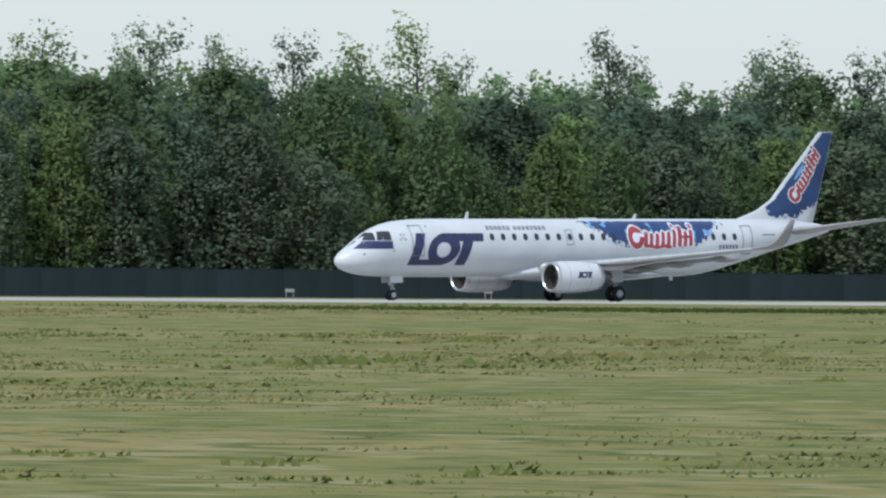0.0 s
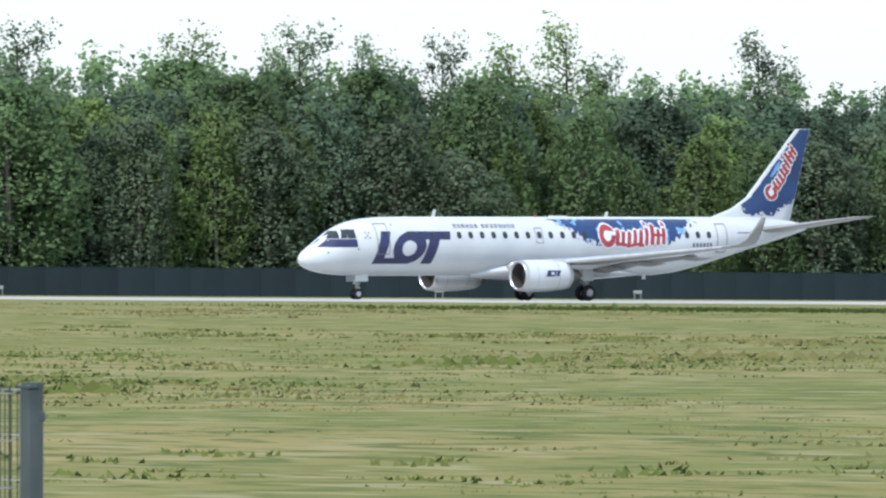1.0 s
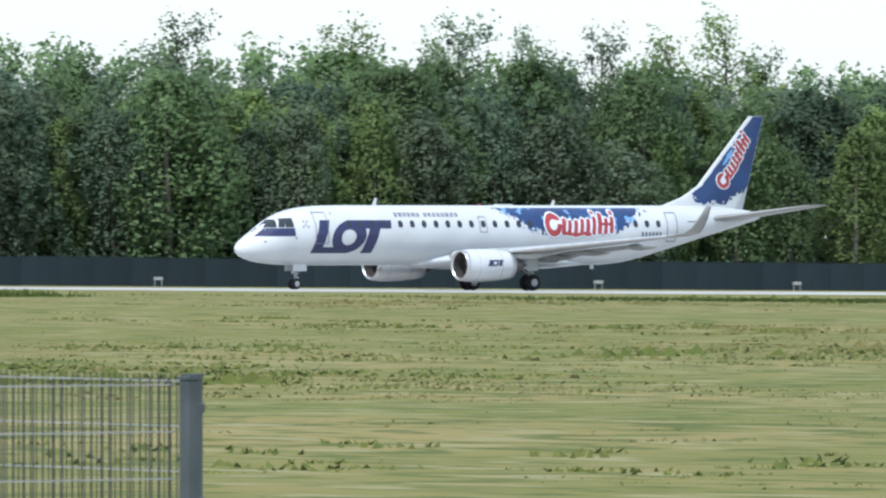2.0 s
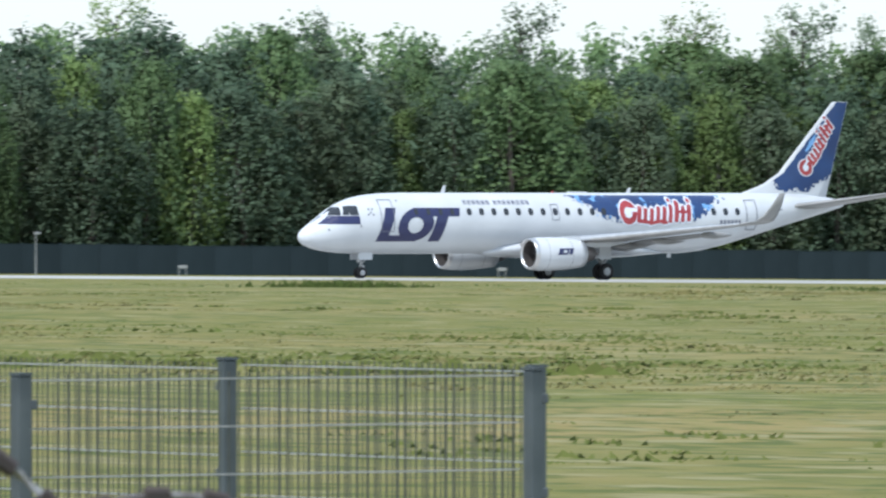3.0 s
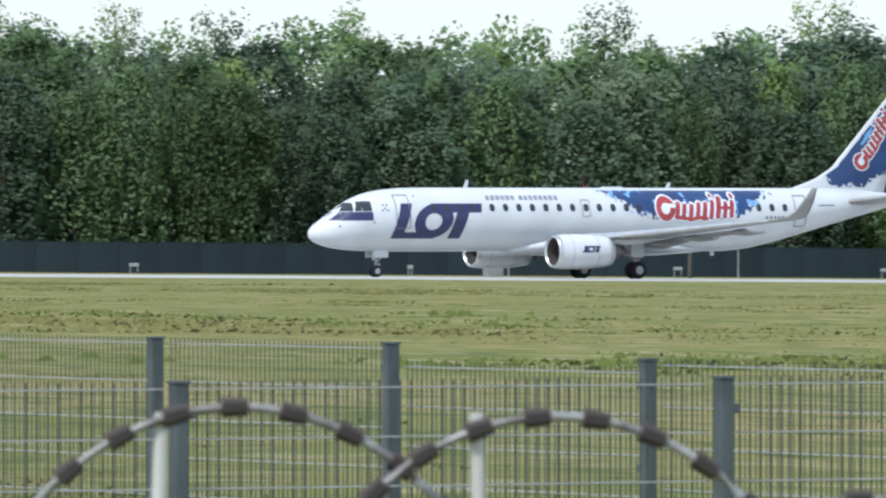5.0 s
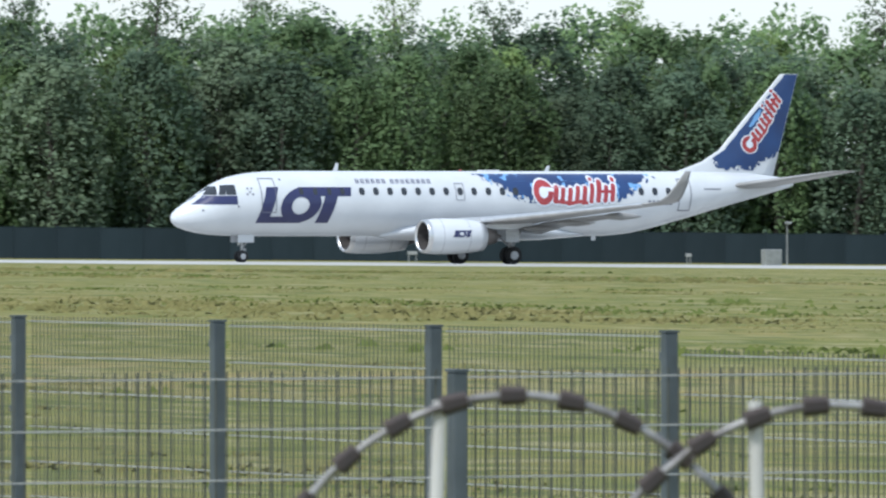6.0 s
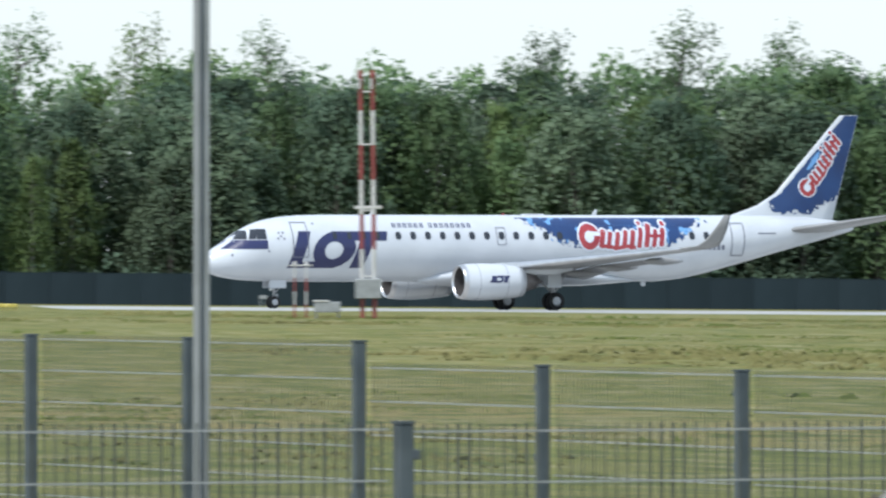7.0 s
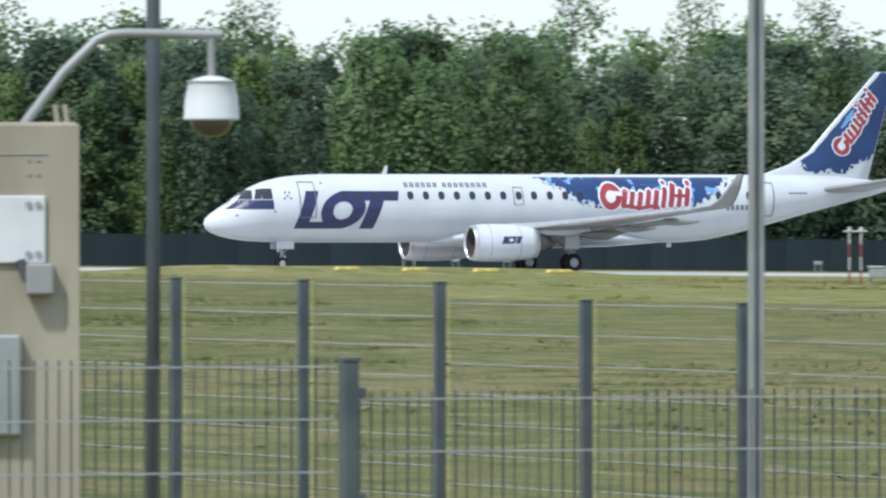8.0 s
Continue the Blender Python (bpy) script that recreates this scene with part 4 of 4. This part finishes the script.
def build_monitor_antenna(bearing, dist, height, label):
    x, y = polar(bearing, dist)
    e = empty("monitor_antenna", pose(x, y, ground_z(x, y), 0, 0, -bearing - TURN))
    tagged(e, label, "antenna", "small antennas on the grass")
    for px in (-0.22, 0.22):
        for i in range(4):
            part("band", rod((px, 0, height * i / 4), (px, 0, height * (i + 1) / 4), 0.038, 0.038, 10), (M_MASTRED, M_MASTWHITE)[i % 2], e)
        part("lamp", rod((px, 0, height), (px, 0, height + 0.15), 0.09, 0.05), M_MASTWHITE, e)
    part("crossbar", box(-0.45, 0.45, -0.03, 0.03, height - 0.04, height + 0.02), M_MASTWHITE, e)
    return e


def build_shelter():
    x, y = polar(20.47, 374)
    e = empty("equipment_box", pose(x, y, ground_z(x, y), 0, 0, -20 - TURN))
    tagged(e, "pale grey equipment box on legs in the grass", "box")
    part("housing", box(-0.5, 0.5, -0.3, 0.3, 0.22, 0.62, 0.03), M_POLE, e)
    part("lid", box(-0.54, 0.1, -0.33, 0.33, 0.62, 0.68, 0.01), M_MASTWHITE, e)
    for px in (-0.42, 0.42):
        part("leg", box(px - 0.04, px + 0.04, -0.05, 0.05, -0.05, 0.22), M_POLE, e)


def build_approach_lights():
    first = None
    for k in range(4):
        y = 425.0 - 8.5 * k
        x = 166.3
        m = pose(x, y, ground_z(x, y) + 0.02, 0, 0, 4) @ Matrix.Diagonal((0.55, 0.55, 0.62, 1))
        if first is None:
            e = empty("slope_light")
            e.matrix_basis = m
            tagged(e, "yellow approach slope light unit on short legs", "runway light", "approach slope lights beside the runway")
            for q in (-0.55, 0.55):
                bm = box(-0.5, 0.5, -0.4, 0.4, 0.22, 0.46, 0.04)
                for v in bm.verts:
                    if v.co.z > 0.35:
                        v.co.x *= 0.8
                part("lamp_housing", bm, M_YELLOW, e, m=pose(q, 0.1 * q, 0))
                part("lens", box(0.46, 0.52, -0.3, 0.3, 0.26, 0.38), M_GLASS, e, m=pose(q, 0.1 * q, 0))
                for a in (-0.35, 0.35):
                    for b in (-0.3, 0.3):
                        part("leg", box(a - 0.03, a + 0.03, b - 0.03, b + 0.03, -0.06, 0.24), M_YELLOW, e, m=pose(q, 0.1 * q, 0))
            first = e
        else:
            copy_thing(first, m @ Matrix.Diagonal((1 / 0.55, 1 / 0.55, 1 / 0.62, 1)))


def build_poles():
    # tall galvanised pole by the back fence
    x, y = polar(19.742, 60.5)
    e = empty("tall_pole", pose(x, y, ground_z(x, y), 0, 0, -20 - TURN))
    tagged(e, "tall pale galvanised steel pole beside the fence", "pole")
    part("shaft", box(-0.05, 0.05, -0.045, 0.045, -0.1, 8.0, 0.012), M_POLE, e)
    # dark rod added before the shaft to draw its darker middle
    part("cable", rod((0.0, -0.06, 0), (0.0, -0.06, 8.0), 0.011), M_DARKPOLE, e, "dark core line added down the pole")
    part("base_plate", box(-0.15, 0.15, -0.15, 0.15, -0.02, 0.03), M_POLE, e)
    # dark pole between the two fences
    x, y = polar(16.25, 44.0)
    e = empty("dark_pole", pose(x, y, ground_z(x, y), 0, 0, -16 - TURN))
    tagged(e, "slim dark blue-grey steel pole behind the mesh fence", "pole")
    part("shaft", rod((0, 0, -0.1), (0, 0, 7.0), 0.032, 0.032, 14), M_DARKPOLE, e, smooth=True)
    part("base_plate", box(-0.12, 0.12, -0.12, 0.12, -0.02, 0.03), M_DARKPOLE, e)


def build_camera_post():
    """Beige equipment column with a bent arm and a dome camera."""
    d = 41.0
    x, y = polar(15.815, d)            # right-hand edge of the column
    e = empty("equipment_column", pose(x, y, ground_z(x, y), 0, 0, -15.8 - TURN))
    tagged(e, "tall beige sheet-metal equipment column with plates and boxes", "cabinet")
    top = 2.8 + d * math.tan(radians(0.552))
    part("column", box(-0.62, 0.0, 0.0, 0.42, -0.1, top, 0.015), M_BEIGE, e)
    part("corner_strip", box(-0.05, 0.006, -0.012, 0.02, 0.0, top - 0.01, 0.004), M_BEIGE, e)
    part("cap_seam", box(-0.6, -0.13, -0.004, 0.004, top - 0.136, top - 0.130), M_GREYBOX, e)
    pl = part("plate", box(-0.5, -0.135, -0.02, 0.0, top - 0.585, top - 0.305, 0.006), M_WHITEBOX, e, "white enamelled plate with bolts")
    for px in (-0.165, -0.205, -0.42, -0.46):
        for dz in (-0.34, -0.545):
            part("bolt", rod((px, -0.03, top + dz), (px, -0.018, top + dz), 0.013), M_GREYBOX, pl)
    for px in (-0.165, -0.205):
        for dz in (-0.155, -0.215):
            part("rivet", rod((px, -0.006, top + dz), (px, 0.002, top + dz), 0.007), M_GREYBOX, e)
    part("junction_box", box(-0.215, -0.10, -0.09, 0.0, top - 0.715, top - 0.585, 0.01), M_GREYBOX, e, "small grey junction box")
    part("conduit", rod((-0.21, -0.03, top - 0.66), (-0.24, -0.03, top - 0.57), 0.02), M_DARKPOLE, e)
    part("meter_box", box(-0.5, -0.235, -0.06, 0.0, top - 1.30, top - 0.88, 0.012), M_POLE, e, "pale grey meter box")
    for px in (-0.085, -0.045):
        bm = bmesh.new()
        add_rod(bm, (px, 0.1, top - 0.01), (px - 0.01, 0.1, top + 0.075), 0.011, 0.011, 8)
        part("lifting_lug", bm, M_BEIGE, e)
    # arm: rises from the column and bends to level
    pts = [Vector((-0.235, 0.2, top - 0.35)), Vector((-0.235, 0.2, top - 0.02)), Vector((-0.06, 0.2, top + 0.21)), Vector((0.08, 0.2, top + 0.345)), Vector((0.13, 0.2, top + 0.366)), Vector((0.20, 0.2, top + 0.372)), Vector((0.6, 0.2, top + 0.365))]
    cu = bpy.data.curves.new("arm", "CURVE")
    cu.dimensions = "3D"
    cu.bevel_depth, cu.bevel_resolution = 0.021, 3
    sp = cu.splines.new("POLY")
    sp.points.add(len(pts) - 1)
    for p_, q in zip(sp.points, pts):
        p_.co = (*q, 1)
    tmp = bpy.data.objects.new("arm_curve", cu)
    me = bpy.data.meshes.new_from_object(tmp)
    bpy.data.objects.remove(tmp)
    me.materials.clear()
    me.materials.append(M_POLE)
    me.polygons.foreach_set("use_smooth", [True] * len(me.polygons))
    arm = new("arm", me)
    arm.parent = e
    arm["label"] = "bent pale steel arm"
    c = Vector((0.555, 0.2, 0))
    part("drop_pipe", rod(c + Vector((0, 0, top + 0.36)), c + Vector((0, 0, top + 0.18)), 0.017), M_POLE, arm)

    def turned(name, prof, mat, label=""):
        seg = 28
        rings = [[(c.x + r * math.cos(2 * math.pi * k / seg), c.y + r * math.sin(2 * math.pi * k / seg), top + z) for k in range(seg)] for z, r in prof]
        v, f = loft(rings)
        return mesh_object(name, v, f, mat, arm, label, smooth=True)
    turned("dome_housing", [(0.195, 0.02), (0.19, 0.045), (0.175, 0.09), (0.165, 0.1), (0.16, 0.098), (0.10, 0.11), (0.02, 0.116), (0.015, 0.118), (0.008, 0.11)], M_WHITEBOX, "white dome camera housing")
    turned("dome_collar", [(0.176, 0.085), (0.172, 0.103), (0.166, 0.103), (0.162, 0.09)], M_GREYBOX)
    turned("smoked_dome", [(0.012, 0.088), (-0.01, 0.086), (-0.035, 0.072), (-0.055, 0.045), (-0.062, 0.01)], M_SMOKE, "smoked transparent dome")


M_SCREEN = material("slate_screen_sheet", (0.027, 0.041, 0.050), 0.65, col2=(0.021, 0.033, 0.040), scale=0.6, stretch=(1, 1, 0.3), objrand=0.10, bump=0.1, bscale=2, spec=0.15)


def build_far_fence():
    """Perimeter fence closed with dark screening sheets, one to a bay, a little uneven in height."""
    r = random.Random(8)
    e = empty("perimeter_fence")
    tagged(e, "dark slate-coloured screened perimeter fence before the forest", "fence")
    y = 555.0
    post = part("post", box(-0.05, 0.05, -0.05, 0.05, -0.1, 2.05, 0.01), M_SCREEN, e, m=pose(186.0, y, ground_z(186.0, y)))
    sheet = part("screen_panel", box(0.06, 2.94, -0.03, 0.0, 0.03, 1.95, 0.01), M_SCREEN, e, m=pose(186.0, y, ground_z(186.0, y)))
    rail = part("rail", box(0.0, 3.0, -0.045, -0.032, 1.955, 1.985, 0.004), M_SCREEN, e, m=pose(186.0, y, ground_z(186.0, y)))
    for k in range(1, 126):
        x = 186.0 + 3.0 * k
        m = pose(x, y, ground_z(x, y) + r.uniform(-0.03, 0.03), 0, math.degrees(math.atan(K)), 0)
        for first in (post, sheet, rail):
            o = new(first.name.split(".")[0], first.data)
            o.parent, o.matrix_basis = e, m


def build_markers():
    """Small pale boards and lamps beyond the runway."""
    first = None
    for b, d, w in ((32.75, 620, 0.6), (33.9, 628, 0.55), (30.2, 640, 0.6), (28.35, 640, 0.6), (25.6, 600, 0.35), (27.15, 640, 0.6), (24.0, 598, 0.6), (20.1, 590, 0.5), (18.3, 575, 0.5), (18.0, 575, 0.5)):
        x, y = polar(b, d)
        y = min(y, 552)
        z = ground_z(x, y)
        bm = box(-w / 2, w / 2, -0.05, 0.05, 0.45, 0.66, 0.02)
        add_box(bm, -w / 2 + 0.05, -w / 2 + 0.1, -0.02, 0.02, -0.05, 0.46)
        add_box(bm, w / 2 - 0.1, w / 2 - 0.05, -0.02, 0.02, -0.05, 0.46)
        o = part("marker_board", bm, M_POLE, m=pose(x, y, z, 0, 0, -b - TURN))
        tagged(o, "small pale marker board beyond the runway", "sign", "marker boards beyond the runway")
    # post with a lamp head, and a pair of them
    for b, d in ((26.17, 590), (17.76, 560), (17.70, 560), (27.5, 590)):
        x, y = polar(b, d)
        z = ground_z(x, y)
        e = empty("lamp_post", pose(x, y, z))
        tagged(e, "slim grey lamp post beyond the runway", "lamp post", "lamp posts beyond the runway")
        part("shaft", rod((0, 0, -0.05), (0, 0, 2.5), 0.05, 0.035), M_POLE, e)
        part("lamp_head", box(-0.1, 0.28, -0.1, 0.1, 2.45, 2.62, 0.03), M_POLE, e)
    x, y = polar(26.08, 588)
    o = part("service_cabinet", box(-0.55, 0.55, -0.3, 0.3, -0.05, 0.95, 0.04), M_POLE, m=pose(x, y, ground_z(x, y)))
    tagged(o, "pale grey service cabinet beyond the runway", "cabinet")
    x, y = polar(27.22, 575)
    o = part("marker_post", rod((0, 0, -0.05), (0, 0, 1.7), 0.12, 0.12), M_BARK, m=pose(x, y, ground_z(x, y)))
    tagged(o, "short brown wooden post beyond the runway", "post")


build_mast()
build_monitor_antenna(20.315, 376, 2.0, "red and white banded twin monitor antenna")
build_shelter()
build_approach_lights()
build_poles()
build_camera_post()
build_far_fence()
build_markers()


# ================= taller grass =================
def build_rank_grass():
    """Two unmown patches of taller, darker grass."""
    r = random.Random(21)
    for bearing, dist, sx, sy, count, h in ((36.2, 352, 4.6, 22.0, 6000, 0.16), (29.26, 378, 1.3, 2.0, 320, 0.34)):
        cx, cy = polar(bearing, dist)
        v, f = [], []
        for i in range(count):
            x, y = cx + r.gauss(0, sx), cy + r.gauss(0, sy)
            z = ground_z(x, y) - 0.06
            hh = h * r.uniform(0.5, 1.1) * math.exp(-((x - cx) / (2.2 * sx)) ** 2)
            w = r.uniform(0.05, 0.12)
            a = r.uniform(-0.25, 0.25)
            q = len(v)
            v += [(x - w, y, z), (x + w, y, z), (x + a, y + r.uniform(-0.1, 0.1), z + hh + 0.06)]
            f.append((q, q + 1, q + 2))
        tagged(foliage("rank_grass", v, f, [Vector((0, 0, 1))] * len(v), M_TALLGRASS), "patch of taller dark green unmown grass", "grass", kind="stuff")


build_rank_grass()


def build_field_tufts():
    """Uneven tufts over the mown field, thicker in drifts: green ones, dark ones and dry straw."""
    r = random.Random(33)
    kinds = ((M_GREENTUFT, "green tufts scattered in the mown grass", 2800, 0.035, 0.9), (M_STRAW, "dry straw-coloured tufts in the mown grass", 4000, 0.03, 8.3))
    for mat, label, count, high, seed in kinds:
        v, f, ns = [], [], []
        made = 0
        while made < count:
            q = radians(r.uniform(18.5, 41.0))
            d = 92.0 + 320.0 * r.random() ** 0.8
            x, y = d * math.sin(q), d * math.cos(q)
            drift = noise.noise((x * 0.055, y * 0.022, seed)) + 0.6 * noise.noise((x * 0.3, y * 0.12, seed))
            if drift < r.uniform(-0.15, 0.75) or y > 430:
                continue
            made += 1
            z = ground_z(x, y) - 0.05
            size = r.uniform(0.5, 1.25) * (1.0 + max(0.0, drift))
            if r.random() < 0.012:
                size *= 3.0          # a coarse tussock here and there
            for k in range(12):
                bx, by = x + r.gauss(0, 0.26) * size, y + r.gauss(0, 0.3) * size
                w, h = r.uniform(0.03, 0.07) * size, high * size * r.uniform(0.5, 1.1)
                b = len(v)
                v += [(bx - w, by, z), (bx + w, by, z), (bx + r.uniform(-0.12, 0.12), by + r.uniform(-0.06, 0.06), z + 0.05 + h)]
                f.append((b, b + 1, b + 2))
                ns.extend([Vector((0, -0.25, 1)).normalized()] * 3)
        tagged(foliage("grass_tufts", v, f, ns, mat), label, "grass", kind="stuff")


M_STRAW = material("dry_straw_grass", (0.26, 0.235, 0.10), 0.8, col2=(0.20, 0.195, 0.075), scale=0.1, island=0.15, spec=0.15, trans=0.3)
M_GREENTUFT = material("green_tuft_grass", (0.128, 0.166, 0.046), 0.8, col2=(0.155, 0.18, 0.052), scale=0.1, island=0.15, spec=0.15, trans=0.3)
build_field_tufts()
# ================= what moves =================
ROLL = [(0.0, 350.95), (0.5, 344.85), (1.0, 337.40), (1.5, 330.10), (3.0, 302.53), (3.5, 292.69), (4.0, 281.53), (4.5, 270.63),
        (5.0, 258.13), (6.5, 219.46), (7.0, 204.63), (7.5, 190.39), (8.0, 174.43)]


def motions():
    walk(AIRLINER, [(t, pose(x, P, ground_z(x + 4.15, P) + 0.05)) for t, x in ROLL])


motions()
